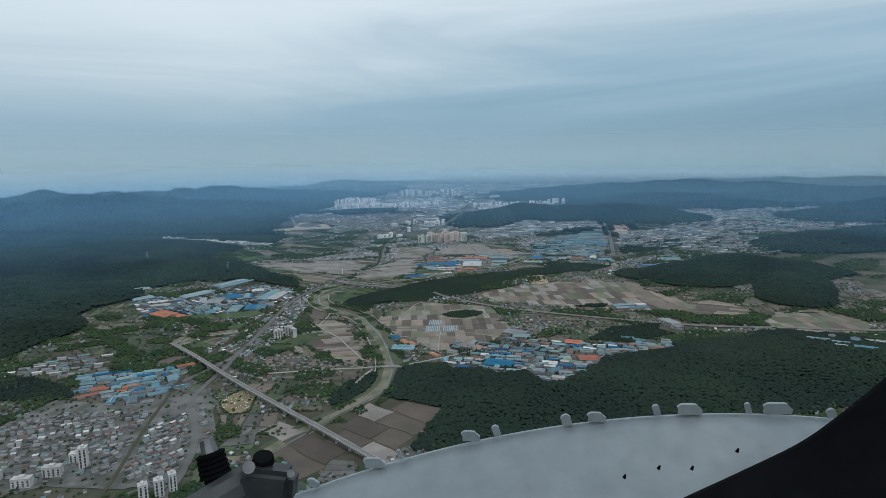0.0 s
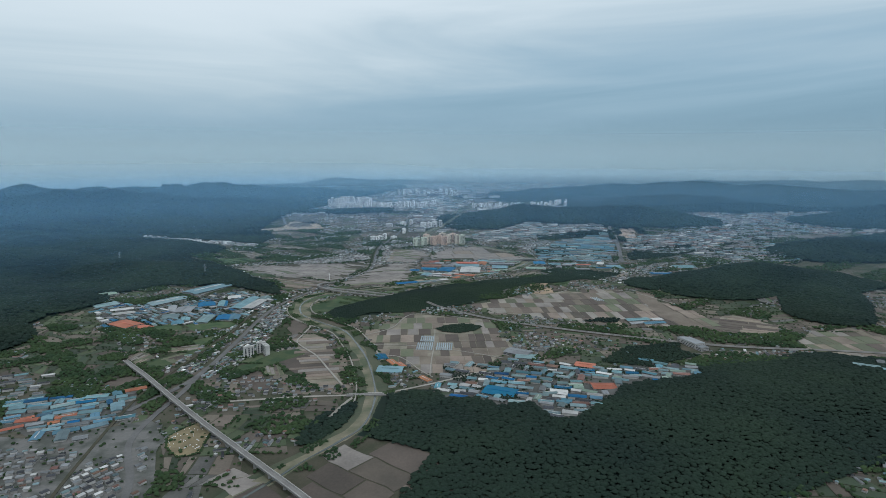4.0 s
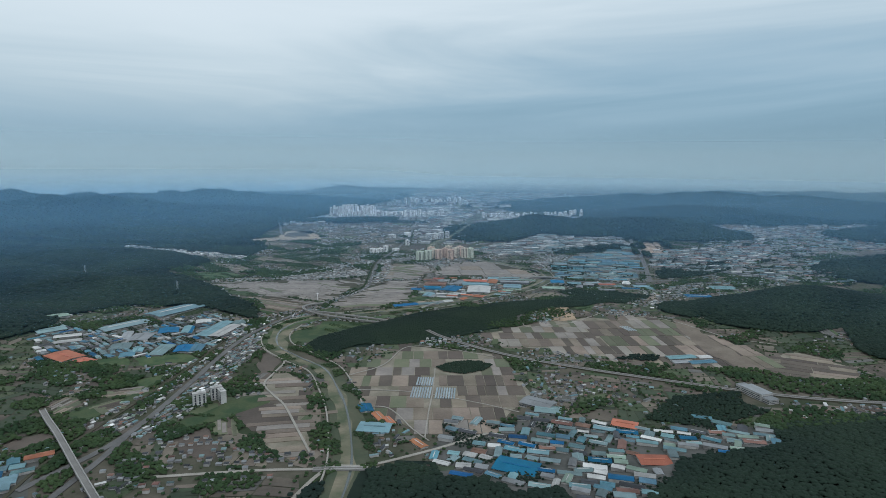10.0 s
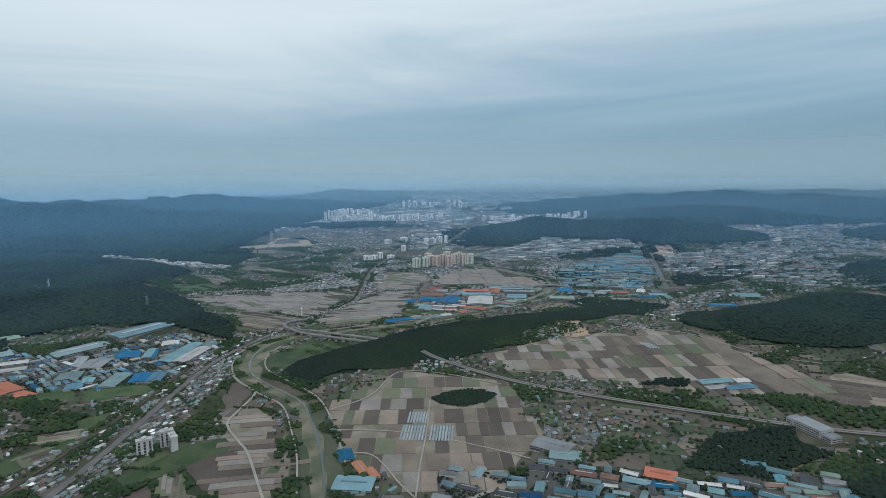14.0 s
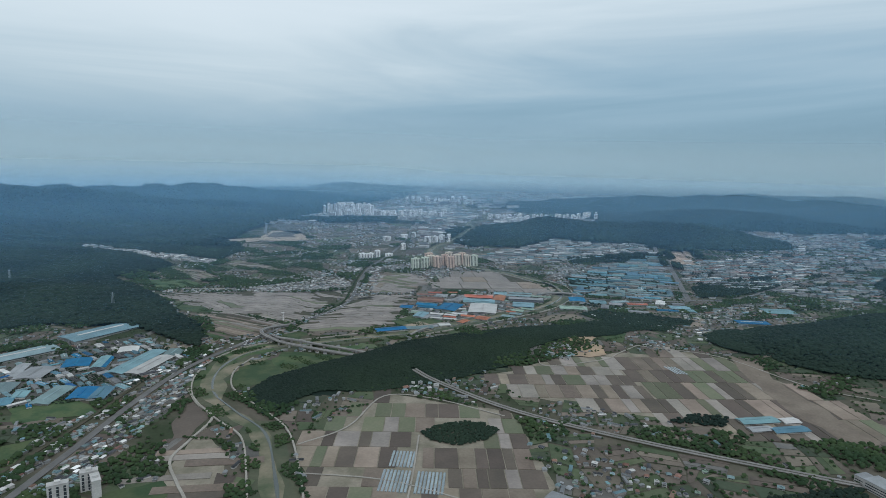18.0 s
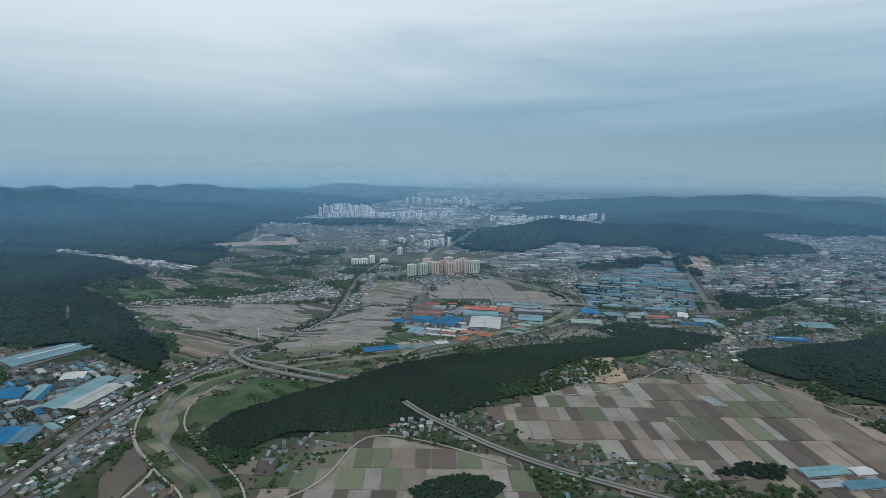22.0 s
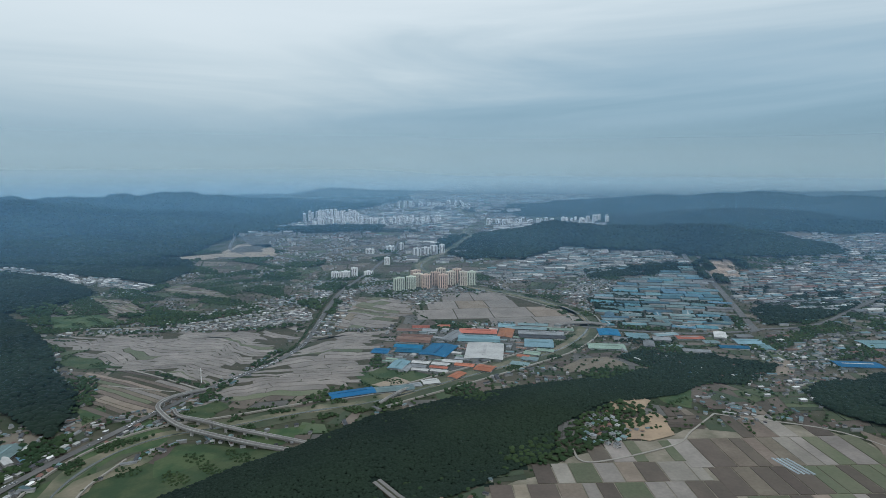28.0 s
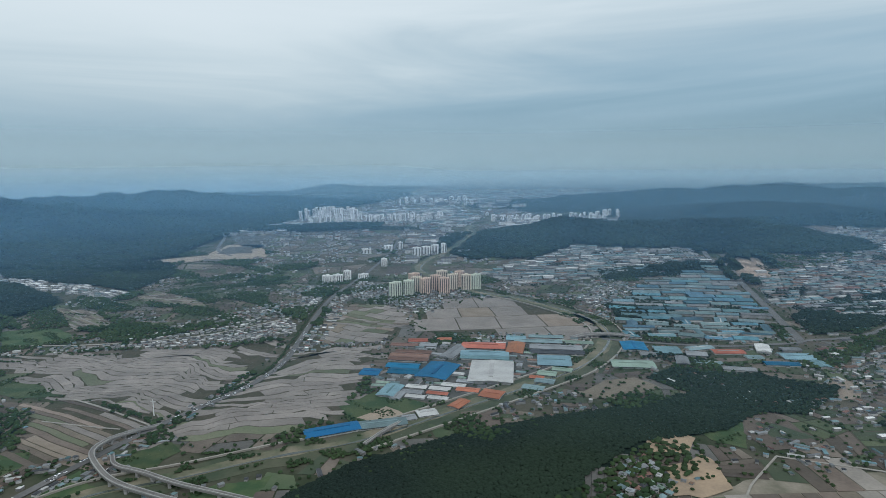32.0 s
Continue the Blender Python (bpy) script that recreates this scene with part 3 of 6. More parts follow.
def land(name, poly, material, label, category, z=0.08, rag=6.0):
    """A flat piece of land with an uneven edge."""
    pts = []
    for (ax, ay), (bx, by) in zip(poly, poly[1:] + poly[:1]):
        n = max(2, int(math.hypot(bx - ax, by - ay) / 8))
        for k in range(n):
            x, y = ax + (bx - ax) * k / n, ay + (by - ay) * k / n
            pts.append((x + rag * noise.noise((x * 0.05, y * 0.05, 1)), y + rag * noise.noise((x * 0.05, y * 0.05, 7))))
    bm = bmesh.new()
    f = bm.faces.new([bm.verts.new((x, y, z + ground_z(x, y))) for x, y in pts])
    bmesh.ops.triangulate(bm, faces=[f])
    for _ in range(4):
        long = [e for e in bm.edges if e.calc_length() > 16]
        if long:
            bmesh.ops.subdivide_edges(bm, edges=long, cuts=1)
            bmesh.ops.triangulate(bm, faces=bm.faces[:])
    for q in bm.verts:
        q.co.z = z + ground_z(q.co.x, q.co.y)
    ob = part(name, bm, material)
    return tagged(ob, label, category, kind="structure")


# ---- fields ----
def plots(parent, poly, angle, du, dv, mats, gap=0.5, bend=0.0, z=0.3, jag=0.0, seed=1, free=True):
    """Plots in rows over a piece of land: each one a low slab of its own, rows bent along the slope."""
    rnd = random.Random(seed)
    ca, sa = math.cos(angle), math.sin(angle)
    cx, cy = sum(p[0] for p in poly) / len(poly), sum(p[1] for p in poly) / len(poly)
    uv = [((x - cx) * ca + (y - cy) * sa, -(x - cx) * sa + (y - cy) * ca) for x, y in poly]
    u0, u1, v0, v1 = min(p[0] for p in uv), max(p[0] for p in uv), min(p[1] for p in uv), max(p[1] for p in uv)

    def xy(u, v):
        w = v + bend * noise.noise((u * 0.016, v * 0.02, seed)) + bend * 0.26 * noise.noise((u * 0.085, v * 0.05, seed + 3))
        u = u + 0.4 * bend * noise.noise((v * 0.05, u * 0.02, seed + 5))
        return cx + u * ca - w * sa, cy + u * sa + w * ca

    v = v0 - bend
    while v < v1 + bend:
        hv = dv * rnd.uniform(1 - jag * 0.5, 1 + jag * 0.5)
        u = u0 - rnd.uniform(0, du)
        while u < u1:
            hu = du * rnd.uniform(1 - jag, 1 + jag)
            x, y = xy(u + hu / 2, v + hv / 2)
            if inside(poly, x, y) and not inside(COPSE, x, y) and not inside(GLASS_LAND, x, y) and (not free or clear_of(x, y, 1.0)) and ground_z(x, y) < 6:
                n = max(1, int(hu / 7)) if bend else 1
                ring = [xy(u + gap + (hu - 2 * gap) * k / n, v + gap) for k in range(n + 1)] + [xy(u + gap + (hu - 2 * gap) * k / n, v + hv - gap) for k in range(n, -1, -1)]
                vs = [(a, b, ground_z(a, b) + z) for a, b in ring]
                m = len(vs)
                lo = [(a, b, c - 0.25) for a, b, c in vs]
                me = mesh_of("plot", vs + lo, [list(range(m))] + [(i, m + i, m + (i + 1) % m, (i + 1) % m) for i in range(m)], rnd.choice(mats))
                part("plot", me, None, parent)
            u += hu
        v += hv


PADDY_A = [(-400, 1030), (-300, 1064), (-230, 1070), (-176, 1094), (-171, 1040), (-182, 975), (-196, 930), (-240, 952), (-272, 966), (-300, 974), (-345, 1000)]
PADDY_B = [(-152, 1078), (-90, 1080), (-86, 1003), (-92, 948), (-118, 915), (-160, 905), (-185, 915), (-160, 985), (-147, 1036)]
PADDY_C = [(-62, 1215), (-20, 1262), (35, 1275), (92, 1215), (98, 1190), (84, 1116), (12, 1128), (-60, 1130)]
PADDY_D = [(-150, 1092), (-92, 1092), (-80, 1130), (-80, 1210), (-140, 1235), (-160, 1180)]
FIELD_R = [(2, 798), (30, 770), (100, 742), (148, 727), (138, 768), (124, 820), (106, 874), (60, 848)]
FIELD_E = [(148, 727), (200, 712), (275, 725), (268, 770), (244, 822), (222, 868), (203, 893), (160, 888), (106, 874), (124, 820), (138, 768)]
FIELD_L = [(-108, 672), (-66, 758), (25, 735), (34, 701), (44, 640), (14, 578), (-30, 566), (-72, 600), (-86, 630)]
FIELD_W = [(-166, 645), (-170, 690), (-140, 655), (-121, 605), (-104, 550), (-106, 522), (-130, 540), (-150, 590)]
FIELD_V = [(-280, 935), (-268, 960), (-241, 945), (-199, 922), (-202, 908), (-212, 886), (-238, 873), (-256, 895)]
MEADOWS = [[(-220, 826), (-206, 878), (-183, 853), (-176, 844), (-192, 826), (-202, 812)], [(-172, 820), (-167, 837), (-143, 829), (-154, 811), (-166, 806)],
           [(-142, 853), (-105, 871), (-111, 843), (-124, 842)], [(-217, 752), (-217, 794), (-208, 815), (-199, 806), (-201, 782), (-203, 752)], [(-194, 883), (-172, 905), (-161, 896), (-170, 876), (-182, 872)],
           [(-96, 962), (-73, 981), (-34, 962), (-53, 939), (-81, 934)], [(-348, 990), (-310, 985), (-284, 968), (-308, 959), (-330, 964)], [(-264, 889), (-245, 891), (-235, 873), (-242, 862)],
           [(-450, 1113), (-405, 1128), (-365, 1096), (-385, 1071), (-412, 1068)], [(120, 944), (142, 978), (151, 937), (137, 912), (124, 920)],
           [(-201, 573), (-184, 610), (-160, 626), (-152, 607), (-178, 573), (-192, 561)], [(-351, 704), (-318, 708), (-301, 682), (-328, 677)], [(-313, 705), (-282, 718), (-259, 712), (-246, 701), (-271, 687), (-286, 678)],
           [(-275, 644), (-258, 662), (-253, 633), (-260, 627)], [(-287, 575), (-274, 603), (-259, 592), (-266, 570)], [(-265, 604), (-258, 630), (-245, 627), (-253, 593)]]
TILLED = [[(-171, 640), (-186, 682), (-197, 722), (-191, 730), (-173, 709), (-172, 686), (-169, 647)], [(-194, 540), (-178, 566), (-160, 540), (-154, 521), (-176, 527)], [(-173, 591), (-155, 607), (-123, 595), (-120, 574), (-136, 560), (-150, 562)],
          [(-265, 567), (-251, 571), (-240, 556), (-252, 548)], [(-294, 530), (-283, 549), (-266, 544), (-281, 519)]]
STRIPES = [[(-286, 622), (-263, 635), (-257, 618), (-274, 609)], [(-277, 593), (-266, 609), (-250, 590), (-261, 580)], [(-311, 596), (-306, 617), (-282, 591), (-290, 579)], [(-178, 573), (-166, 579), (-155, 558), (-167, 554)], [(-462, 1202), (-405, 1183), (-350, 1135), (-386, 1123)], [(-400, 1290), (-330, 1250), (-300, 1215), (-350, 1222), (-405, 1255)]]
CLEARED = [[(-562, 1490), (-516, 1529), (-462, 1571), (-452, 1513), (-499, 1464)], [(-459, 1534), (-484, 1692), (-420, 1700), (-360, 1556), (-396, 1524)]]
DIRT = [(225, 885), (243, 860), (241, 809), (247, 766), (254, 718), (235, 709), (223, 746), (219, 808)]
BEND = [(-190, 765), (-190, 810), (-168, 842), (-120, 838), (-105, 838), (-128, 808), (-158, 772), (-168, 742)]
FIELD_S = [(-135, 428), (-100, 430), (-70, 440), (-20, 420), (-40, 360), (-100, 330), (-130, 360)]

for poly, lab in ((PADDY_A, "wide sheet of dry terraced rice paddies with wavy bunds"), (PADDY_B, "dry terraced rice paddies beside the trunk road"),
                  (PADDY_C, "large flat dry rice fields by the flats"), (PADDY_D, "irregular dry fields at the town's edge"),
                  (FIELD_R, "patchwork of tilled brown and grey plots"), (FIELD_L, "square tilled plots beside the river"),
                  (FIELD_E, "patchwork of narrow tilled plots with pale lanes"), (FIELD_W, "long pale plots inside the levee"), (FIELD_S, "dark bare paddies by the viaduct"), (FIELD_V, "long narrow brown plots round the mast")):
    land("farmland", poly, M_FIELD_PATH if poly in (FIELD_R, FIELD_E, FIELD_L, FIELD_W) else M_BUND, lab, "farmland", rag=4)
FIELD_X = [(236, 723), (263, 739), (304, 771), (322, 754), (336, 722), (324, 694), (293, 689), (266, 692)]
FIELD_Y = [(323, 662), (357, 700), (408, 715), (431, 690), (438, 655), (406, 620), (350, 610), (328, 633)]
for poly, lab in ((FIELD_X, "dark brown tilled strips with pale edges"), (FIELD_Y, "tan and brown plots by the eastern works")):
    land("farmland", poly, M_FIELD_PATH, lab, "farmland", rag=4)
farms = [o for o in bpy.data.objects if o.name.startswith("farmland")]
plots(farms[0], PADDY_A, radians(-14), 58, 5.6, [M_PADDY] * 20 + [M_PLOT_GREEN], 0.30, 26, jag=0.5, seed=3)
plots(farms[1], PADDY_B, radians(22), 48, 5.8, [M_PADDY] * 18 + [M_PLOT_GREEN], 0.30, 24, z=0.33, jag=0.5, seed=4)
plots(farms[2], PADDY_C, radians(10), 42, 40, [M_PADDY, M_PLOT], 0.6, 4, jag=0.25, seed=5)
plots(farms[3], PADDY_D, radians(-20), 19, 10, [M_PADDY, M_PADDY, M_PADDY, M_PLOT_GREEN, M_PLOT], 0.4, 14, z=0.42, jag=0.5, seed=6)
plots(farms[9], FIELD_V, radians(-22), 60, 4.4, [M_PLOT, M_PLOT, M_PADDY, M_PLOT_DARK, M_PLOT, M_PLOT_GREEN], 0.3, 5, jag=0.5, seed=12)
plots(farms[6], FIELD_E, radians(6), 10, 33, [M_PLOT_PALE, M_PLOT, M_PADDY, M_PLOT_DARK, M_PLOT_DARK, M_PLOT, M_PLOT_DARK, M_PLOT_GREEN], 0.35, 0, z=0.37, jag=0.35, seed=17)
plots(farms[4], FIELD_R, radians(6), 11, 24, [M_PLOT, M_PLOT_PALE, M_PLOT, M_PLOT_DARK, M_PLOT_DARK, M_PADDY, M_PLOT_GREEN], 0.35, 0, jag=0.4, seed=7)
plots(farms[10], FIELD_X, radians(-22), 34, 9, [M_PLOT_DARK, M_PLOT_DARK, M_PLOT_DARK, M_PLOT], 0.4, 3, jag=0.4, seed=18)
plots(farms[11], FIELD_Y, radians(4), 13, 24, [M_PLOT, M_PLOT_PALE, M_PLOT_DARK, M_PLOT_GREEN, M_PLOT], 0.4, 0, jag=0.4, seed=19)
plots(farms[5], FIELD_L, radians(5), 10.5, 25, [M_PLOT, M_PLOT_DARK, M_PLOT_DARK, M_PADDY, M_PLOT, M_PLOT_GREEN, M_PLOT_DARK], 0.3, 0, jag=0.4, seed=8)
plots(farms[7], FIELD_W, radians(16), 40, 6.5, [M_PLOT, M_PLOT, M_PLOT_PALE, M_PADDY, M_PLOT_DARK], 0.28, 3, z=0.42, jag=0.4, seed=9)
plots(farms[8], FIELD_S, radians(-38), 34, 22, [M_PLOT_DARK, M_PLOT_DARK, M_PADDY], 0.6, 6, jag=0.4, seed=10)

# ---- buildings ----
def factory_model(colour, ratio, seed):
    """A sheet-roofed works hall, 1 x ratio in plan and 1 high to be scaled: walls, low gabled roof, ridge vent, doors and window strips."""
    lab = ROOF_COLOURS[colour][1] + " sheet-roofed factory hall with pale walls"
    root = thing("factory_hall", lab, "factory", "factory halls")
    h, l = 0.5, ratio / 2
    part("wall", box_bm(-h, h, -l, l, -0.4, 0.62), M_WALL, root)
    bm = bmesh.new()
    e = 0.05
    prof = [(-h - e, 0.60), (-h - e, 0.66), (0, 1.0), (h + e, 0.66), (h + e, 0.60), (0, 0.93)]
    a, b = ([bm.verts.new((x, s * (l + e), z)) for x, z in prof] for s in (-1, 1))
    for i in range(6):
        bm.faces.new((a[i], a[(i + 1) % 6], b[(i + 1) % 6], b[i]))
    bm.faces.new(a[::-1])
    bm.faces.new(b)
    part("roof", bm, M_ROOF[colour], root)
    part("ridge_vent", box_bm(-0.05, 0.05, -l * 0.7, l * 0.7, 0.97, 1.06), M_ROOF["pale" if seed % 2 else colour], root)
    part("door", box_bm(-0.16, 0.16, -l - 0.012, -l + 0.01, -0.1, 0.42), M_ROOF["grey"], root, "grey roller door")
    for s in (-1, 1):
        part("window", box_bm(s * h - 0.008, s * h + 0.008, -l * 0.85, l * 0.85, 0.34, 0.46), M_GLASS, root)
    return root


def house_model(colour, storeys, kind):
    root = thing("house", "%s house with a %s roof" % ("flat-topped concrete" if kind == "flat" else "small rendered", ROOF_COLOURS[colour][1]), "house", "village houses")
    part("wall", box_bm(-0.5, 0.5, -0.42, 0.42, -0.3, 0.34 * storeys), M_WALL, root)
    z = 0.34 * storeys
    bm = bmesh.new()
    if kind == "flat":
        box_bm(-0.54, 0.54, -0.46, 0.46, z, z + 0.08, bm)
        box_bm(-0.1, 0.25, -0.1, 0.25, z + 0.08, z + 0.26, bm)
    else:
        lo = [bm.verts.new(p) for p in ((-0.58, -0.5, z), (0.58, -0.5, z), (0.58, 0.5, z), (-0.58, 0.5, z))]
        hi = [bm.verts.new((-0.28, 0, z + 0.3)), bm.verts.new((0.28, 0, z + 0.3))]
        bm.faces.new((lo[0], lo[1], hi[1], hi[0]))
        bm.faces.new((lo[2], lo[3], hi[0], hi[1]))
        bm.faces.new((lo[1], lo[2], hi[1]))
        bm.faces.new((lo[3], lo[0], hi[0]))
        bm.faces.new(lo[::-1])
    part("roof", bm, M_ROOF[colour], root)
    for s in range(storeys):
        part("window", box_bm(-0.38, 0.38, -0.428, -0.41, 0.34 * s + 0.1, 0.34 * s + 0.24), M_GLASS, root)
    return root


FACTORY = {(c, r): factory_model(c, r, i) for i, (c, r) in enumerate((c, r) for c in ("sky", "blue", "teal", "steel", "grey", "pale", "orange", "rust", "green", "dark") for r in (1.5, 2.4))}
HOUSES = [house_model(c, s, k) for c, s, k in (("teal", 1, "flat"), ("grey", 2, "flat"), ("green", 1, "flat"), ("dark", 1, "hip"), ("rust", 1, "hip"), ("teal", 1, "hip"), ("pale", 2, "flat"), ("grey", 1, "hip"))]
USED = set()


def settle(model, x, y, turn, sx, sz, z=None, lift=0.0):
    m = Matrix.Translation((x, y, (ground_z(x, y) if z is None else z) + lift)) @ Matrix.Rotation(turn, 4, "Z") @ Matrix.Diagonal((sx, sx, sz, 1))
    if model not in USED:
        USED.add(model)
        model.matrix_basis = m
        return model
    USED.add(model)
    return copy_thing_at(model, m)


def copy_thing_at(model, m):
    made = {}
    for o in (model, *model.children_recursive):
        c = o.copy()
        scene.collection.objects.link(c)
        made[o] = c
        if o.parent in made:
            c.parent = made[o.parent]
    made[model].matrix_basis = m
    return made[model]


class Heap:
    """Far roofs and walls, too many to count: joined by roof colour."""

    def __init__(self):
        self.v, self.f = {}, {}

    def box(self, key, x, y, z, lx, ly, h, turn, gable=0.0):
        v, f = self.v.setdefault(key, []), self.f.setdefault(key, [])
        c, s, b = math.cos(turn), math.sin(turn), len(v)
        for px, py, pz in ((-lx, -ly, 0), (lx, -ly, 0), (lx, ly, 0), (-lx, ly, 0), (-lx, -ly, h), (lx, -ly, h), (lx, ly, h), (-lx, ly, h), (0, -ly, h + gable), (0, ly, h + gable)):
            v.append((x + px / 2 * c - py / 2 * s, y + px / 2 * s + py / 2 * c, z + pz))
        if gable:
            f.extend(tuple(b + i for i in q) for q in ((0, 1, 5, 8, 4), (2, 3, 7, 9, 6), (1, 2, 6, 5), (3, 0, 4, 7), (4, 8, 9, 7), (8, 5, 6, 9)))
        else:
            f.extend(tuple(b + i for i in q) for q in ((0, 1, 5, 4), (1, 2, 6, 5), (2, 3, 7, 6), (3, 0, 4, 7), (4, 5, 6, 7)))

    def build(self, name, label, category, mats):
        for key in sorted(self.v):
            ob = new(name, mesh_of(name, self.v[key], self.f[key], mats[key]))
            tagged(ob, label % ROOF_COLOURS[key][1] if "%" in label else label, category, kind="stuff")


FAR_ROOFS, FAR_WALLS = Heap(), Heap()


def far_building(colour, x, y, w, l, h, turn, z=None):
    z = ground_z(x, y) if z is None else z
    FAR_WALLS.box("pale" if y > 1000 else "grey", x, y, z - 1, w * 0.94, l * 0.94, h + 1, turn)
    FAR_ROOFS.box(colour, x, y, z + h - 0.02, w, l, 0.12 * w * 0.3, turn, gable=w * 0.10)


def fill(poly, angle, size, gap, colours, high, mode, seed, skip=0.08, squeeze=(1.3, 2.6), gardens=0):
    """Rows of buildings over a piece of land, with lanes between them."""
    rnd = random.Random(seed)
    ca, sa = math.cos(angle), math.sin(angle)
    cx, cy = sum(p[0] for p in poly) / len(poly), sum(p[1] for p in poly) / len(poly)
    uv = [((x - cx) * ca + (y - cy) * sa, -(x - cx) * sa + (y - cy) * ca) for x, y in poly]
    u0, u1, v0, v1 = min(p[0] for p in uv), max(p[0] for p in uv), min(p[1] for p in uv), max(p[1] for p in uv)
    v, row = v0, 0
    while v < v1:
        deep = size * rnd.uniform(0.75, 1.3)
        u = u0 + rnd.uniform(0, size)
        while u < u1:
            l = size * rnd.uniform(*squeeze) if mode != "house" else size * rnd.uniform(0.8, 1.3)
            w = deep * rnd.uniform(0.7, 1.0)
            x, y = cx + (u + l / 2) * ca - (v + deep / 2) * sa, cy + (u + l / 2) * sa + (v + deep / 2) * ca
            if rnd.random() > skip and inside(poly, x, y) and clear_of(x, y, size * 0.45) and ground_z(x, y) < 9:
                c = rnd.choice(colours)
                t = angle + rnd.gauss(0, 0.14 if mode == "factory" else 0.07 if mode != "house" else 0.25) + (math.pi / 2 if mode == "factory" and rnd.random() < 0.22 else 0)
                if mode == "factory" and rnd.random() < 0.55:
                    far_building(c, x, y, w, l, high * rnd.uniform(0.6, 1.2), t + math.pi / 2)
                elif mode == "factory":
                    r = min((1.5, 2.4), key=lambda q: abs(q - l / w))
                    settle(FACTORY[c, r], x, y, t + math.pi / 2, min(w, l / r), high * rnd.uniform(0.75, 1.3))
                elif mode == "house":
                    settle(rnd.choice(HOUSES), x, y, t + rnd.choice((0, math.pi / 2)), w, size * rnd.uniform(0.8, 1.1))
                else:
                    far_building(c, x, y, w, l, high * rnd.uniform(0.7, 1.3), t + math.pi / 2)
            u += l + gap * rnd.uniform(0.2, 2.0)
        v += deep + gap * rnd.uniform(0.5, 1.5) * (2.2 if row % 3 == 2 else 1)
        row += 1


BLUES = ["sky", "sky", "steel", "blue", "teal", "teal", "steel", "grey", "grey", "pale", "dark"]
GREYS = ["grey", "pale", "grey", "teal", "sky", "grey", "rust", "dark", "teal"]
FACT_A = [(-444, 753), (-448, 800), (-400, 780), (-352, 812), (-320, 870), (-242, 815), (-252, 722), (-310, 698), (-387, 684)]
FACT_B = [(-345, 490), (-330, 502), (-294, 500), (-259, 519), (-236, 476), (-252, 433), (-285, 438), (-315, 449)]
FACT_C = [(-27, 534), (-19, 593), (27, 584), (40, 612), (73, 593), (102, 597), (122, 584), (156, 607), (199, 592), (195, 554), (150, 541), (123, 535), (113, 513), (76, 467), (58, 467), (47, 495), (23, 489), (9, 505), (-16, 505)]
FACT_D = [(-80, 990), (-67, 1078), (27, 1112), (84, 1110), (76, 1060), (22, 990), (-19, 960), (-67, 976)]
FACT_E = [(130, 1225), (185, 1330), (250, 1400), (320, 1460), (292, 1300), (252, 1120), (204, 1110), (125, 1122)]
FACT_F = [(-9, 1410), (90, 1560), (154, 1640), (340, 1610), (330, 1490), (216, 1440), (60, 1330)]
FACT_G = [(350, 1420), (520, 1500), (660, 1560), (560, 1380), (434, 1215), (332, 1197), (300, 1240)]
FACT_H = [(110, 1108), (250, 1098), (255, 1050), (180, 1030), (120, 1060)]
for poly, lab in ((FACT_A, "paved yards between factory halls"), (FACT_B, "paved yards of blue-roofed works"), (FACT_C, "paved yards of the riverside works"),
                  (FACT_D, "paved yards of the canal-side estate"), (FACT_E, "paved yards of the large industrial estate"), (FACT_F, "paved yards of the outer estate"), (FACT_G, "paved yards below the hill")):
    land("factory_yard", poly, M_YARD, lab, "yard", z=0.115, rag=5)

# halls that stand out
def hall(colour, ratio, x, y, turn, wide, high):
    ob = settle(FACTORY[colour, ratio], x, y, radians(turn), wide, high)
    KEEP_OFF.append(([(x - 0.1, y), (x + 0.1, y)], wide * ratio * 0.5))
    return ob


def estate(colour, x, y, w, d, turn=0, high=2.4):
    """One hall of given width and depth, ridge along its longer side."""
    if w > d:
        w, d, turn = d, w, turn + 90
    m = Matrix.Translation((x, y, ground_z(x, y))) @ Matrix.Rotation(radians(turn), 4, "Z") @ Matrix.Diagonal((w, d / 1.5, high, 1))
    model = FACTORY[colour, 1.5]
    if model in USED:
        copy_thing_at(model, m)
    else:
        USED.add(model)
        model.matrix_basis = m
    c, s = -math.sin(radians(turn)) * (d - w) / 2, math.cos(radians(turn)) * (d - w) / 2
    KEEP_OFF.append(([(x - c - 0.05, y - s), (x + c + 0.05, y + s)], w / 2 + 0.8))


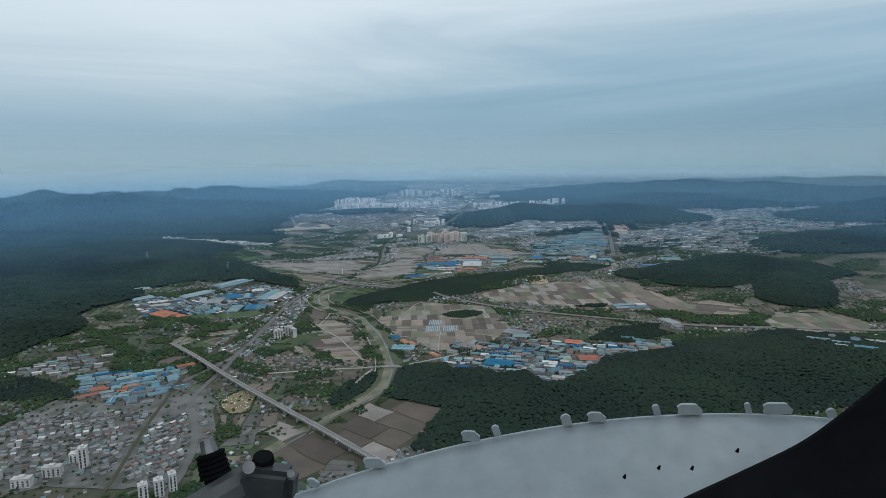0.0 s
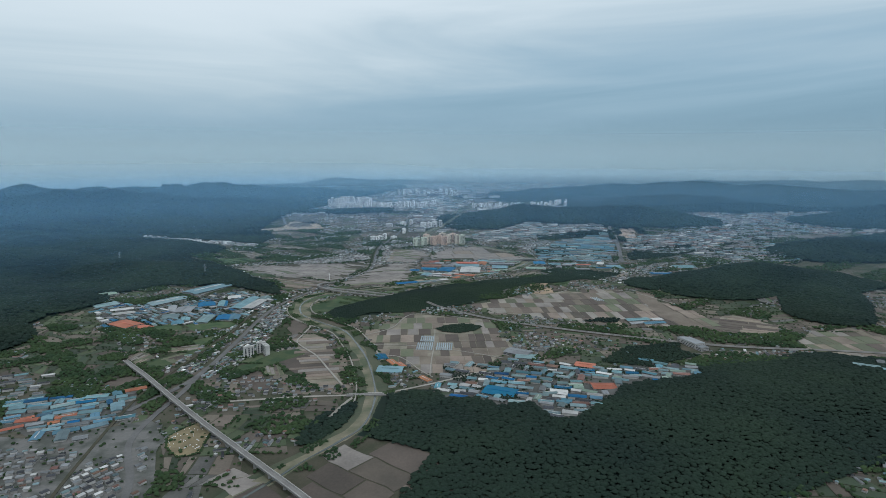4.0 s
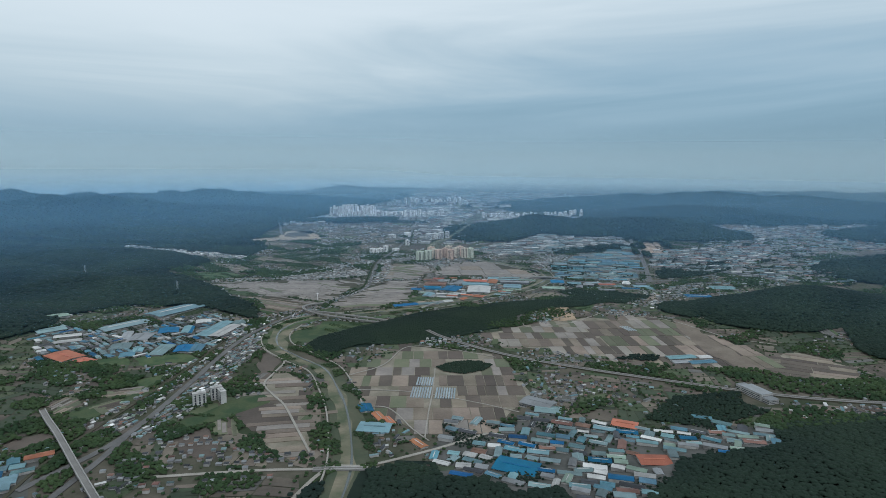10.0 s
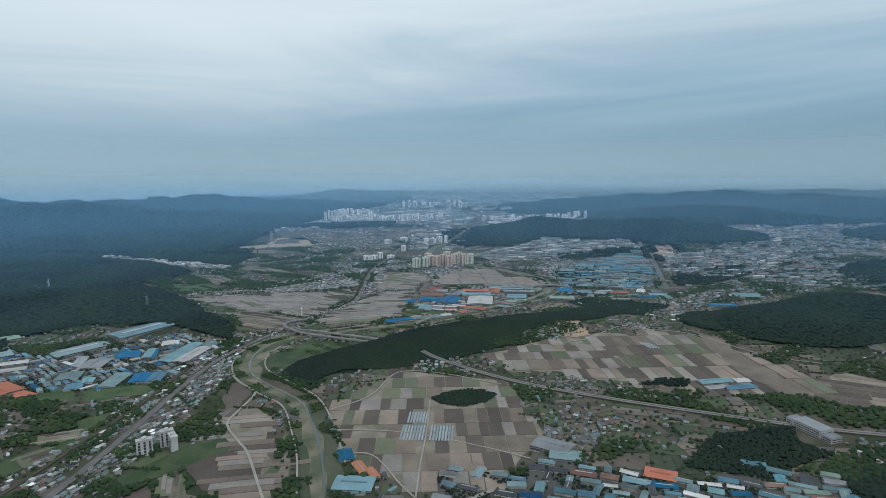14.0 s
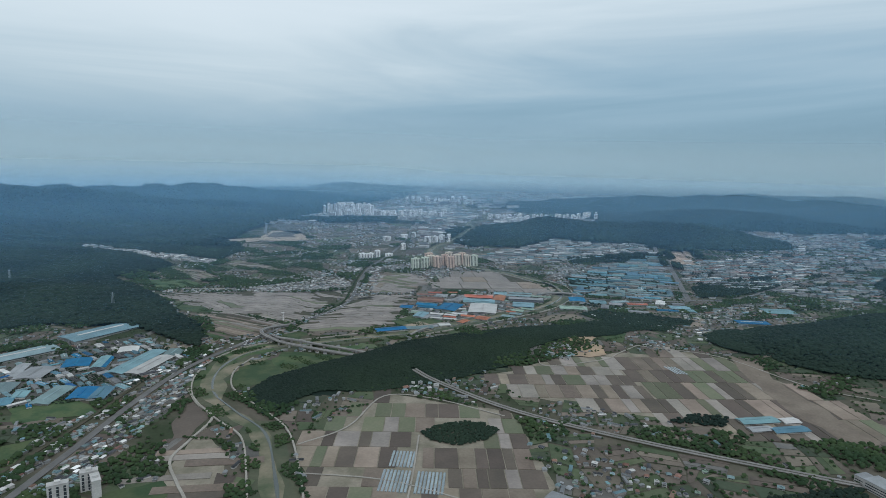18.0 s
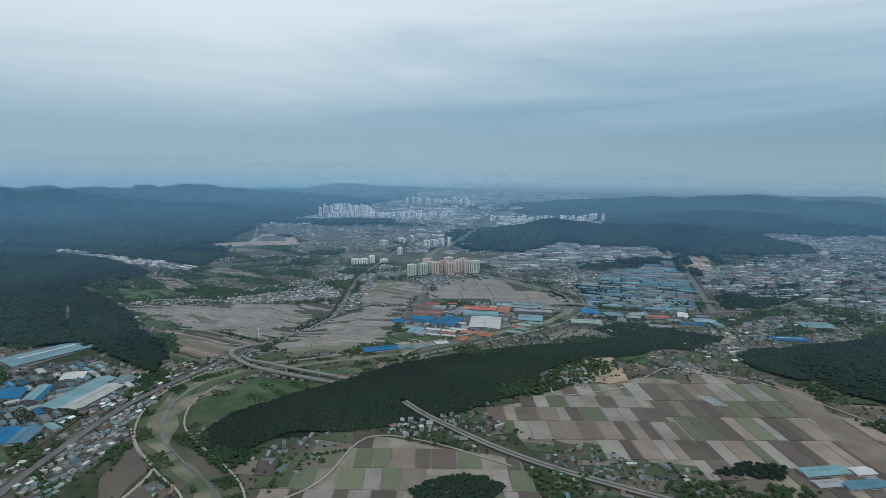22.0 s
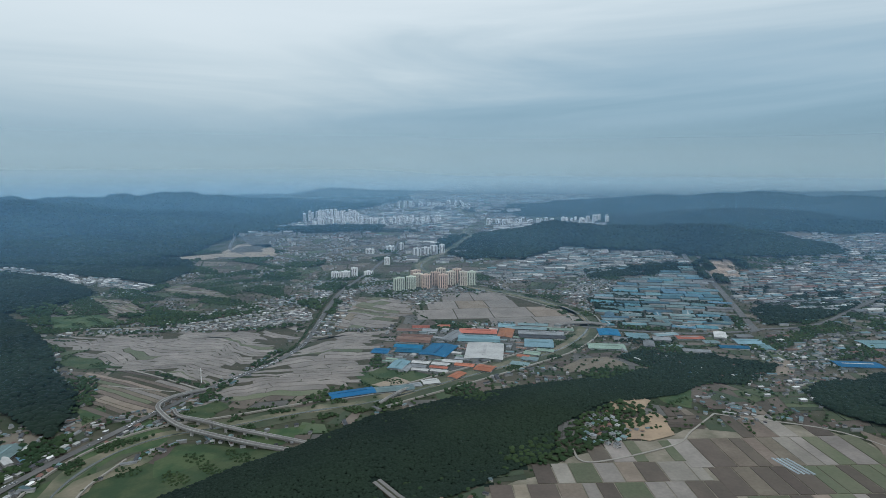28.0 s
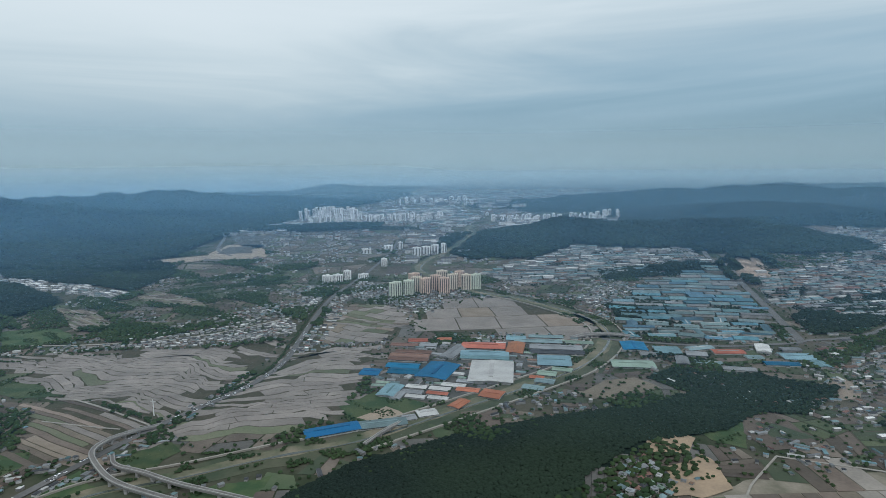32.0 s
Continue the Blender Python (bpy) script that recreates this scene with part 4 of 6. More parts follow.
hall("sky", 2.4, -354, 868, -26, 26, 3.2)
hall("teal", 2.4, -378, 801, -32, 20, 3.0)
hall("orange", 1.5, -372, 698, 62, 20, 2.2)
hall("orange", 1.5, -346, 688, 68, 11, 2.0)
hall("green", 1.5, -474, 826, -40, 17, 2.4)
hall("teal", 1.5, -442, 776, -40, 17, 2.4)
hall("pale", 2.4, -412, 760, -60, 10, 2.0)
hall("pale", 2.4, -400, 742, -60, 10, 2.0)
for row in (("pale", 4, 1022, 29, 42, -3, 3.2), ("blue", -35, 1022, 22, 32, -16, 3.2), ("orange", -2, 1084, 34, 15, -3, 3.0), ("sky", -1, 1065, 36, 11, -3, 2.6), ("sky", -1, 1055, 36, 8, -3, 2.2),
            ("orange", 24, 1079, 13, 28, -8, 3.0), ("rust", -60, 1058, 30, 8, -6, 2.4), ("rust", -60, 1049, 30, 8, -6, 2.4), ("rust", -58, 1067, 28, 7, -6, 2.4), ("grey", -25, 1069, 11, 34, -22, 2.6),
            ("grey", 57, 1083, 40, 11, -4, 2.6), ("dark", 57, 1071, 40, 9, -4, 2.4), ("sky", 52, 1049, 24, 22, -4, 2.8), ("sky", -64, 984, 12, 20, -12, 2.2), ("blue", -84, 1019, 14, 13, -6, 2.0),
            ("blue", -62, 1033, 24, 10, -6, 2.4), ("blue", -60, 1021, 22, 11, -6, 2.4), ("orange", -17, 964, 8, 14, -30, 1.8), ("orange", 4, 981, 14, 13, -20, 2.0), ("orange", -12, 988, 15, 7, -12, 1.8),
            ("pale", -47, 992, 14, 6, -12, 1.8), ("pale", -31, 989, 14, 6, -12, 1.8), ("grey", -49, 983, 14, 6, -12, 1.6), ("orange", -32, 981, 14, 5, -12, 1.7), ("pale", -46, 975, 13, 5, -12, 1.6),
            ("pale", -31, 973, 13, 5, -12, 1.6), ("grey", -58, 976, 7, 12, -12, 1.8), ("pale", -22, 996, 16, 6, -12, 1.8), ("orange", -58, 1099, 16, 9, 4, 2.0), ("orange", -36, 1104, 12, 7, 4, 1.9),
            ("teal", 44, 1100, 38, 9, -4, 2.4), ("sky", 26, 1108, 16, 12, -4, 2.4), ("teal", 52, 1114, 28, 8, -4, 2.2), ("green", 78, 1098, 22, 8, -6, 2.2), ("green", 44, 1022, 13, 9, -15, 1.9),
            ("teal", 41, 1007, 13, 8, -18, 1.8), ("green", 56, 1031, 14, 7, -15, 1.8), ("orange", 36, 1014, 10, 6, -15, 1.7), ("teal", 32, 994, 14, 8, -20, 1.8), ("grey", -14, 1004, 12, 6, -12, 1.7),
            ("green", 110, 1045, 30, 15, -3, 2.2), ("blue", 121, 1089, 18, 22, -4, 2.6), ("sky", 145, 1080, 19, 17, -4, 2.4), ("grey", 128, 1071, 12, 8, 0, 1.8), ("blue", -88, 922, 30, 11, 26, 2.5),
            ("teal", -62, 932, 30, 10, 18, 2.3), ("pale", -36, 949, 12, 9, 22, 1.9), ("grey", -46, 942, 8, 7, 22, 1.7), ("rust", -68, 1086, 22, 8, -4, 2.0), ("grey", -48, 1087, 14, 9, -4, 2.0)):
    estate(*row)
for row in (("sky", -276, 796, 13.2, 55.6, -4, 2.8),
            ("pale", -262, 790, 13.0, 42.7, -5, 2.6),
            ("teal", -259, 822, 13.0, 17.6, 7, 2.6),
            ("blue", -276, 728, 13.1, 21.1, 14, 2.4),
            ("steel", -264, 730, 11.4, 21.6, 13, 2.2),
            ("blue", -321, 787, 18.5, 20.8, 24, 2.2),
            ("sky", -304, 792, 8.1, 27.2, 17, 2.0),
            ("blue", -299, 792, 4.0, 25.8, 18, 1.8),
            ("teal", -294, 722, 13.0, 31.1, 6, 2.2),
            ("grey", -336, 760, 18.2, 25.4, 10, 2.6),
            ("grey", -353, 764, 8.6, 29.9, 21, 2.2),
            ("teal", -338, 729, 17.0, 19.6, 19, 2.2),
            ("steel", -318, 706, 11.8, 13.7, 24, 2.0),
            ("sky", -316, 720, 9.0, 12.8, 21, 2.0),
            ("pale", -301, 825, 14.6, 15.2, 23, 2.2)):
    estate(*row)
hall("orange", 2.4, 192, 1078, 92, 10, 2.1)
hall("sky", 1.5, 240, 1068, 88, 15, 2.1)
hall("orange", 2.4, -66, 590, 32, 6, 1.7)
hall("orange", 2.4, -58, 584, 32, 5, 1.7)
hall("orange", 2.4, -34, 551, 40, 5.5, 1.6)
hall("orange", 1.5, 104, 590, 70, 11, 1.8)
hall("blue", 1.5, 26, 522, 70, 16, 2.2)
hall("grey", 1.5, 48, 622, 60, 15, 2.6)
hall("teal", 1.5, 54, 610, 80, 12, 2.2)
hall("sky", 1.5, -66, 572, 88, 14, 2.0)
hall("sky", 1.5, 354, 1066, 92, 22, 2.6)
hall("blue", 1.5, -78, 604, 20, 9, 1.7)
hall("orange", 1.5, 108, 534, 92, 12, 1.7)
hall("blue", 2.4, 300, 1010, 88, 14, 1.7)
for row in (("sky", 190, 740, 26, 9, 14, 2.4), ("steel", 205, 728, 24, 8, 14, 2.2), ("grey", 186, 727, 16, 7, 14, 2.0), ("pale", 212, 743, 12, 8, 14, 2.0),
            ("teal", 335, 574, 20, 9, -25, 2.2), ("sky", 348, 560, 16, 8, -25, 2.0), ("steel", 356, 538, 18, 9, -25, 2.2), ("pale", 340, 548, 10, 7, -25, 1.8)):
    estate(*row)


def white_works():
    """A stepped white works building of several storeys, with bands of windows."""
    root = thing("works_building", "tall stepped pale grey works building at the edge of the wood", "factory", at=Matrix.Translation((219, 652, ground_z(219, 652))) @ Matrix.Rotation(radians(22), 4, "Z") @ Matrix.Diagonal((0.66, 0.8, 0.62, 1)))
    for x, y, w, d, h in ((0, 0, 17, 26, 8.5), (-1, -17.5, 14, 9, 5.5), (1, 17, 13, 8, 6.5), (11.5, 4, 6, 14, 4.5)):
        block = part("wall", box_bm(x - w / 2, x + w / 2, y - d / 2, y + d / 2, -3, h), M_WALL, root)
        part("roof", box_bm(x - w / 2 - 0.2, x + w / 2 + 0.2, y - d / 2 - 0.2, y + d / 2 + 0.2, h, h + 0.35), M_ROOF["grey"], block)
        for k in range(int(h / 2.2)):
            z = 1.0 + 2.2 * k
            part("window", box_bm(x - w * 0.44, x + w * 0.44, y - d / 2 - 0.05, y - d / 2 + 0.05, z, z + 0.8), M_GLASS, block)
            part("window", box_bm(x - w / 2 - 0.05, x - w / 2 + 0.05, y - d * 0.44, y + d * 0.44, z, z + 0.8), M_GLASS, block)
    KEEP_OFF.append(([(214, 636), (226, 668)], 14))


white_works()

fill(FACT_A, radians(-38), 5.2, 1.3, BLUES, 1.7, "factory", 11, skip=0.15)
fill(FACT_B, radians(28), 6.2, 0.6, ["sky", "steel", "steel", "sky", "teal", "sky", "grey", "steel", "blue", "sky", "orange"], 2.0, "factory", 12, skip=0.04)
fill(FACT_C, radians(-14), 5.6, 1.5, ["teal", "teal", "green", "grey", "sky", "steel", "sky", "pale", "teal", "rust", "blue", "steel", "dark"], 1.9, "factory", 13, skip=0.16)
fill(FACT_D, radians(-10), 4.5, 1.6, ["grey", "pale", "teal", "green", "rust", "grey"], 1.5, "factory", 14, skip=0.3, squeeze=(1.2, 2.2))
FACT_E_NEAR = [(120, 1180), (262, 1180), (252, 1120), (204, 1110), (125, 1122)]
FACT_E_FAR = [(130, 1225), (185, 1330), (250, 1400), (320, 1460), (292, 1300), (264, 1184), (122, 1184)]
fill(FACT_E_NEAR, radians(-6), 9, 1.6, ["steel", "teal", "sky", "steel", "teal"], 2.4, "factory", 15, skip=0.06, squeeze=(2.0, 3.2))
fill(FACT_E_FAR, radians(-6), 13, 1.3, ["steel", "steel", "teal", "steel", "sky", "teal", "steel", "grey"], 2.6, "far", 19, skip=0.06, squeeze=(1.3, 2.4))
fill(FACT_H, radians(-2), 10, 4, ["sky", "teal", "grey", "pale", "blue"], 2.2, "factory", 17, skip=0.2)
fill(FACT_F, radians(4), 7, 2.2, GREYS + ["sky", "teal", "pale", "pale"], 2.4, "far", 16, skip=0.18)
fill(FACT_G, radians(12), 7, 2.4, GREYS + ["sky", "rust", "sky", "pale"], 2.4, "far", 18, skip=0.2)

WORKS_R = [(327, 590), (345, 560), (350, 530), (380, 510), (410, 540), (400, 580)]
fill(WORKS_R, radians(-35), 8, 1.5, ["sky", "teal", "grey", "pale"], 2.0, "factory", 20, skip=0.1)


def greenhouse_model():
    root = thing("greenhouse", "long film-covered greenhouse tunnel among the plots", "greenhouse", "greenhouse tunnels")
    bm = bmesh.new()
    ring = [(0.5 * math.cos(a), 0.5 * math.sin(a)) for a in (math.pi * k / 8 for k in range(9))]
    a, b = ([bm.verts.new((x, y, z)) for x, z in ring] for y in (-0.5, 0.5))
    for k in range(8):
        bm.faces.new((a[k], a[k + 1], b[k + 1], b[k]))
    bm.faces.new(a)
    bm.faces.new(b[::-1])
    part("film", bm, M_FILM, root)
    part("door", box_bm(-0.16, 0.16, -0.505, -0.49, 0, 0.34), M_ROOF["grey"], root)
    return root


TUNNEL = greenhouse_model()


def tunnels(x, y, n, step, length, turn):
    for k in range(n):
        m = Matrix.Translation((x + k * step, y, ground_z(x, y) + 0.1)) @ Matrix.Rotation(radians(turn), 4, "Z") @ Matrix.Diagonal((step * 0.72, length, 1.1, 1))
        if k == 0 and TUNNEL not in USED:
            TUNNEL.matrix_basis = m
            USED.add(TUNNEL)
        else:
            copy_thing_at(TUNNEL, m)


tunnels(-48, 638, 8, 2.0, 22, 0)
tunnels(-46, 662, 7, 2.0, 18, 0)
tunnels(-29, 638, 8, 2.0, 22, 0)
tunnels(162, 838, 4, 2.6, 18, 20)

# villages and towns
BALE_FIELD = [(-197, 442), (-191, 456), (-184, 466), (-172, 457), (-169, 439), (-166, 421), (-177, 415), (-190, 427)]
land("mown_field", BALE_FIELD, M_STUBBLE, "ochre mown field with a dark hedge round it", "field", z=0.5, rag=2)
BALES = Heap()
rnd = random.Random(9)
for k in range(46):
    x, y = -181 + rnd.uniform(-14, 14), 440 + rnd.uniform(-14, 14)
    if inside(BALE_FIELD, x, y):
        BALES.box("white", x, y, ground_z(x, y) + 0.45, 0.55, 0.75, 0.32, rnd.uniform(0, 3), gable=0.12)
BALES.build("straw_bales", "pale wrapped bales lying over the mown field", "bales", M_ROOF)
TOWN_LAND = [(-345, 330), (-255, 310), (-178, 316), (-174, 380), (-198, 440), (-224, 470), (-262, 436), (-330, 440)]
land("town_ground", TOWN_LAND, M_TOWN, "grey paved lots and yards of the small town", "ground", z=0.32, rag=8)
TOWN_STRIP = [(-262, 560), (-215, 545), (-200, 600), (-205, 700), (-205, 770), (-195, 850), (-175, 880), (-215, 860), (-258, 790), (-252, 700)]
VILLAGE_A = [(-326, 1074), (-291, 1150), (-230, 1230), (-178, 1275), (-178, 1120), (-240, 1076)]
VILLAGE_B = [(-150, 1260), (-110, 1230), (-60, 1225), (-70, 1260), (-110, 1270), (-120, 1330), (-160, 1360), (-163, 1300)]
VILLAGE_C = [(30, 690), (46, 640), (130, 640), (170, 655), (100, 690)]
VILLAGE_D = [(-60, 765), (-40, 758), (-15, 772), (-25, 785), (-50, 780)]
VILLAGE_E = [(60, 858), (76, 850), (92, 880), (80, 900), (62, 880)]
TOWN_SOUTH = [(-240, 330), (-178, 320), (-180, 380), (-205, 430), (-228, 400)]
TOWN_WEST = [(-330, 330), (-255, 315), (-232, 360), (-240, 420), (-290, 420), (-340, 390)]
VILLAGE_F = [(-215, 500), (-165, 480), (-110, 505), (-100, 530), (-150, 545), (-205, 560)]
VILLAGE_G = [(180, 930), (260, 900), (330, 960), (340, 1060), (270, 1090), (250, 1010)]
VILLAGE_H = [(-330, 1280), (-220, 1290), (-190, 1360), (-220, 1470), (-340, 1460), (-400, 1380)]
VILLAGE_I = [(110, 1130), (130, 1220), (180, 1320), (130, 1330), (100, 1260)]
SMALL = ["grey", "dark", "grey", "dark", "rust", "teal", "dark", "grey", "pale", "white", "pale", "pale"]
fill(TOWN_STRIP, radians(80), 2.9, 1.8, BLUES, 2, "house", 21, skip=0.5)
fill(TOWN_STRIP, radians(78), 2.8, 1.4, SMALL + ["teal", "sky", "pale", "white"], 1.3, "far", 61, skip=0.25, squeeze=(0.9, 1.7))
fill(VILLAGE_A, radians(38), 2.5, 1.6, SMALL, 1.2, "far", 22, skip=0.38, squeeze=(0.9, 1.5))
VILLAGE_STRIP = [(-340, 1062), (-300, 1078), (-282, 1108), (-248, 1134), (-195, 1165), (-168, 1130), (-178, 1102), (-230, 1080), (-300, 1067)]
fill(VILLAGE_STRIP, radians(32), 2.5, 1.2, SMALL, 1.3, "far", 46, skip=0.22, squeeze=(0.9, 1.6))
fill(VILLAGE_C, radians(-20), 3.0, 3.5, GREYS, 2, "house", 23, skip=0.6)
fill(VILLAGE_D, radians(10), 3.6, 1.5, GREYS, 2, "house", 24)
fill(VILLAGE_E, radians(40), 3.6, 1.5, GREYS, 2, "house", 25)
fill(TOWN_SOUTH, radians(60), 3.2, 1.4, SMALL[:8] + ["grey", "teal", "pale"], 1.8, "far", 26, skip=0.1, squeeze=(0.9, 1.4))
fill(VILLAGE_F, radians(12), 2.8, 2.4, SMALL[:8], 1.4, "far", 27, skip=0.35, squeeze=(0.9, 1.4))
fill(TOWN_WEST, radians(20), 3.2, 1.6, SMALL[:8] + ["grey", "teal", "pale"], 1.8, "far", 28, skip=0.2, squeeze=(0.9, 1.4))
fill(VILLAGE_B, radians(10), 2.6, 1.6, SMALL, 1.4, "far", 29, skip=0.3, squeeze=(0.9, 1.5))
fill(VILLAGE_G, radians(10), 3.0, 5.0, SMALL + ["sky", "teal"], 1.6, "far", 30, skip=0.55, squeeze=(0.9, 1.8))
fill(VILLAGE_H, radians(15), 3.0, 5.0, SMALL, 1.5, "far", 31, skip=0.82, squeeze=(0.9, 1.6))
fill(VILLAGE_I, radians(60), 3.0, 1.8, SMALL + ["sky"], 1.6, "far", 32, skip=0.3, squeeze=(0.9, 1.6))
VILLAGE_J = [(-211, 1266), (-194, 1318), (-159, 1277), (-142, 1188), (-141, 1127), (-140, 1068), (-154, 1054), (-168, 1125), (-180, 1185)]
VILLAGE_K = [(-113, 1281), (-67, 1328), (-45, 1253), (-50, 1200), (-80, 1187), (-104, 1218)]
fill(VILLAGE_J, radians(-12), 2.8, 1.6, SMALL + ["white", "teal"], 1.5, "far", 47, skip=0.3, squeeze=(0.9, 1.9))
fill(VILLAGE_K, radians(12), 2.8, 2.0, SMALL, 1.4, "far", 48, skip=0.35, squeeze=(0.9, 1.6))
WHITE_ROW = [(-735, 1405), (-640, 1360), (-555, 1331), (-490, 1313), (-425, 1278), (-421, 1243), (-504, 1268), (-607, 1316), (-720, 1363)]
fill(WHITE_ROW, radians(-22), 5.2, 2.0, ["white", "white", "pale", "pale", "grey", "teal", "pale"], 2.4, "far", 33, skip=0.3, squeeze=(1, 2.2))
CITY_A = [(-560, 1830), (-440, 1850), (-330, 2080), (-200, 2080), (-60, 2000), (0, 2300), (-100, 2600), (-300, 2500), (-480, 2300)]
CITY_B = [(-120, 1460), (-50, 1480), (-20, 1620), (-60, 1900), (-150, 1900), (-150, 1700), (-130, 1560)]
CITY_C = [(-250, 2700), (100, 2500), (350, 2400), (500, 3000), (900, 3800), (300, 4700), (-250, 4600), (-350, 3600)]
CITY_D = [(20, 1900), (200, 2020), (480, 2080), (560, 2180), (300, 2200), (60, 2150)]
fill(CITY_A, radians(5), 10, 4, ["pale", "pale", "grey", "sky", "teal"], 5, "far", 34, skip=0.15)
fill(CITY_B, radians(8), 11, 4, SMALL, 5, "far", 35, skip=0.2)
fill(CITY_C, radians(8), 24, 12, ["grey", "grey", "teal", "dark"], 7, "far", 36, skip=0.25)
fill(CITY_D, radians(12), 16, 6, ["pale", "grey", "pale"], 7, "far", 37, skip=0.2)
FAR_EAST = [(364, 1391), (330, 1200), (391, 1186), (480, 1130), (566, 1090), (600, 1160), (640, 1400), (800, 1500), (880, 1540), (930, 1700), (900, 1900), (757, 1930), (600, 1820), (540, 1680), (470, 1520)]
TOWN_EAST = ["grey", "grey", "dark", "teal", "sky", "pale", "rust", "dark", "grey", "teal"]
fill(FAR_EAST, radians(12), 7.5, 2.6, TOWN_EAST, 2.8, "far", 38, skip=0.34, squeeze=(1.0, 2.6))
FAR_EAST_B = [(852, 1788), (1035, 1989), (1158, 2083), (912, 1535), (1029, 1589), (956, 1475), (828, 1482)]
fill(FAR_EAST_B, radians(20), 10, 6, TOWN_EAST, 3.2, "far", 39, skip=0.3)
WORKS_W = [(-417, 498), (-402, 515), (-396, 539), (-358, 557), (-321, 502), (-343, 498), (-359, 485), (-383, 490)]
fill(WORKS_W, radians(24), 4.4, 1.6, ["grey", "teal", "grey", "dark", "pale", "sky"], 1.8, "far", 40, skip=0.2)
EAST_MID = [(285, 1190), (300, 1130), (262, 1100), (262, 1020), (350, 1040), (470, 1100), (480, 1130), (391, 1186), (330, 1196)]
fill(EAST_MID, radians(10), 4.6, 5.0, TOWN_EAST, 1.8, "far", 45, skip=0.5, squeeze=(0.9, 2.4))



# ---- smallholdings over the rest of the valley floor ----
YARDS = [FACT_A, FACT_B, FACT_C, FACT_D, FACT_E, FACT_F, FACT_G, WHITE_ROW, WORKS_W, TOWN_LAND, BALE_FIELD]
FARMS = MEADOWS + TILLED + STRIPES + CLEARED + [BEND, FIELD_V, PADDY_A, PADDY_B, PADDY_C, PADDY_D, FIELD_R, FIELD_E, FIELD_L, FIELD_W, FIELD_S, FIELD_X, FIELD_Y, DIRT]


def off_lines(x, y, extra=0.5):
    ok = np.ones(len(x), bool)
    for pts, d in KEEP_OFF:
        for (ax, ay), (bx, by) in zip(pts, pts[1:]):
            ok &= seg_dist(x, y, ax, ay, bx, by)[0] > d * 0.8 + extra
    return ok


def open_land(x, y, yards=True):
    r = np.ones(len(x), bool)
    for q in (YARDS if yards else []) + FARMS + [VILLAGE_STRIP]:
        r &= ~poly_mask(q, x, y)
    return r


def patch(x, y, k=0.02, o=0.0):
    return np.sin(x * k + o + 1.9 * np.sin(y * k * 0.7 + o)) * np.sin(y * k * 1.2 + 1.4 * np.sin(x * k * 0.8 + 2 * o))


HEDGES = []


def smallholdings(x0, x1, y0, y1, cell, seed):
    """Uneven little fields, joined by kind; some edges carry hedges."""
    rnd = random.Random(seed)
    heaps = {k: ([], []) for k in M_FARM}

    def corner(i, j):
        x, y = x0 + i * cell, y0 + j * cell
        return (x + cell * 0.9 * noise.noise((x * 0.021, y * 0.021, seed)) + cell * 0.5 * noise.noise((i * 1.37, j * 1.91, seed + 2)),
                y + cell * 0.9 * noise.noise((x * 0.021, y * 0.021, seed + 5)) + cell * 0.5 * noise.noise((i * 1.71, j * 1.23, seed + 4)))

    nx, ny = int((x1 - x0) / cell), int((y1 - y0) / cell)
    cs = {(i, j): corner(i, j) for i in range(nx + 1) for j in range(ny + 1)}
    mid = np.array([np.mean([cs[i, j], cs[i + 1, j], cs[i + 1, j + 1], cs[i, j + 1]], 0) for i in range(nx) for j in range(ny)])
    x, y = mid[:, 0], mid[:, 1]
    ok = (height(x, y) < 3.5) & off_lines(x, y, cell * 0.3) & open_land(x, y) & ~poly_mask(WOODS_WEST, x, y) & ~poly_mask(WOODS_MOUNT, x, y) & ~poly_mask(WOODS_MID, x, y)
    tone = patch(x, y, 0.017, 1.3) + np.where((x < -235) & (y > 480) & (y < 740), 1.0, 0.0) + np.where((x < -230) & (y > 1100) & (y < 1500), 0.75, 0.0) + np.where((y < 720) & (x < -90), 0.35, 0.0)
    for n, (i, j) in enumerate((i, j) for i in range(nx) for j in range(ny)):
        if not ok[n] or rnd.random() < 0.06:
            continue
        a, b, c, d = (Vector(cs[q]) for q in ((i, j), (i + 1, j), (i + 1, j + 1), (i, j + 1)))
        if rnd.random() < 0.5:
            a, b, c, d = b, c, d, a
        k = rnd.choice((1, 2, 2, 3, 4))
        kinds = ["green", "dark", "green", "dark", "brown", "tan"] if tone[n] > 0.25 else (["brown", "tan", "tan", "grey", "green"] if tone[n] > -0.3 else ["tan", "grey", "brown", "brown", "dark"])
        if rnd.random() < 0.35:
            HEDGES.append((a.copy(), b.copy(), cell))
        main = rnd.choice(kinds)
        for s in range(k):
            lo, hi = (s + 0.04) / k, (s + 0.96) / k
            v, f = heaps[main if rnd.random() < 0.5 else rnd.choice(kinds)]
            m = len(v)
            for p, q, t in ((a, d, lo), (b, c, lo), (b, c, hi), (a, d, hi)):
                w = p.lerp(q, t)
                e = w.lerp((a + b + c + d) / 4, 0.04)
                v.append((e.x, e.y, ground_z(e.x, e.y) + 0.2 + 0.012 * (seed % 5)))
            f.append((m, m + 1, m + 2, m + 3))
    for k, (v, f) in heaps.items():
        tagged(new("smallholdings", mesh_of("smallholdings", v, f, M_FARM[k])), k + " little fields and gardens over the valley floor", "fields", kind="stuff")


smallholdings(-470, 560, 270, 1380, 19, 41)
smallholdings(-470, 560, -90, 270, 22, 44)
smallholdings(-480, 1300, 1380, 2000, 34, 42)
smallholdings(-450, 900, 2000, 3400, 60, 43)


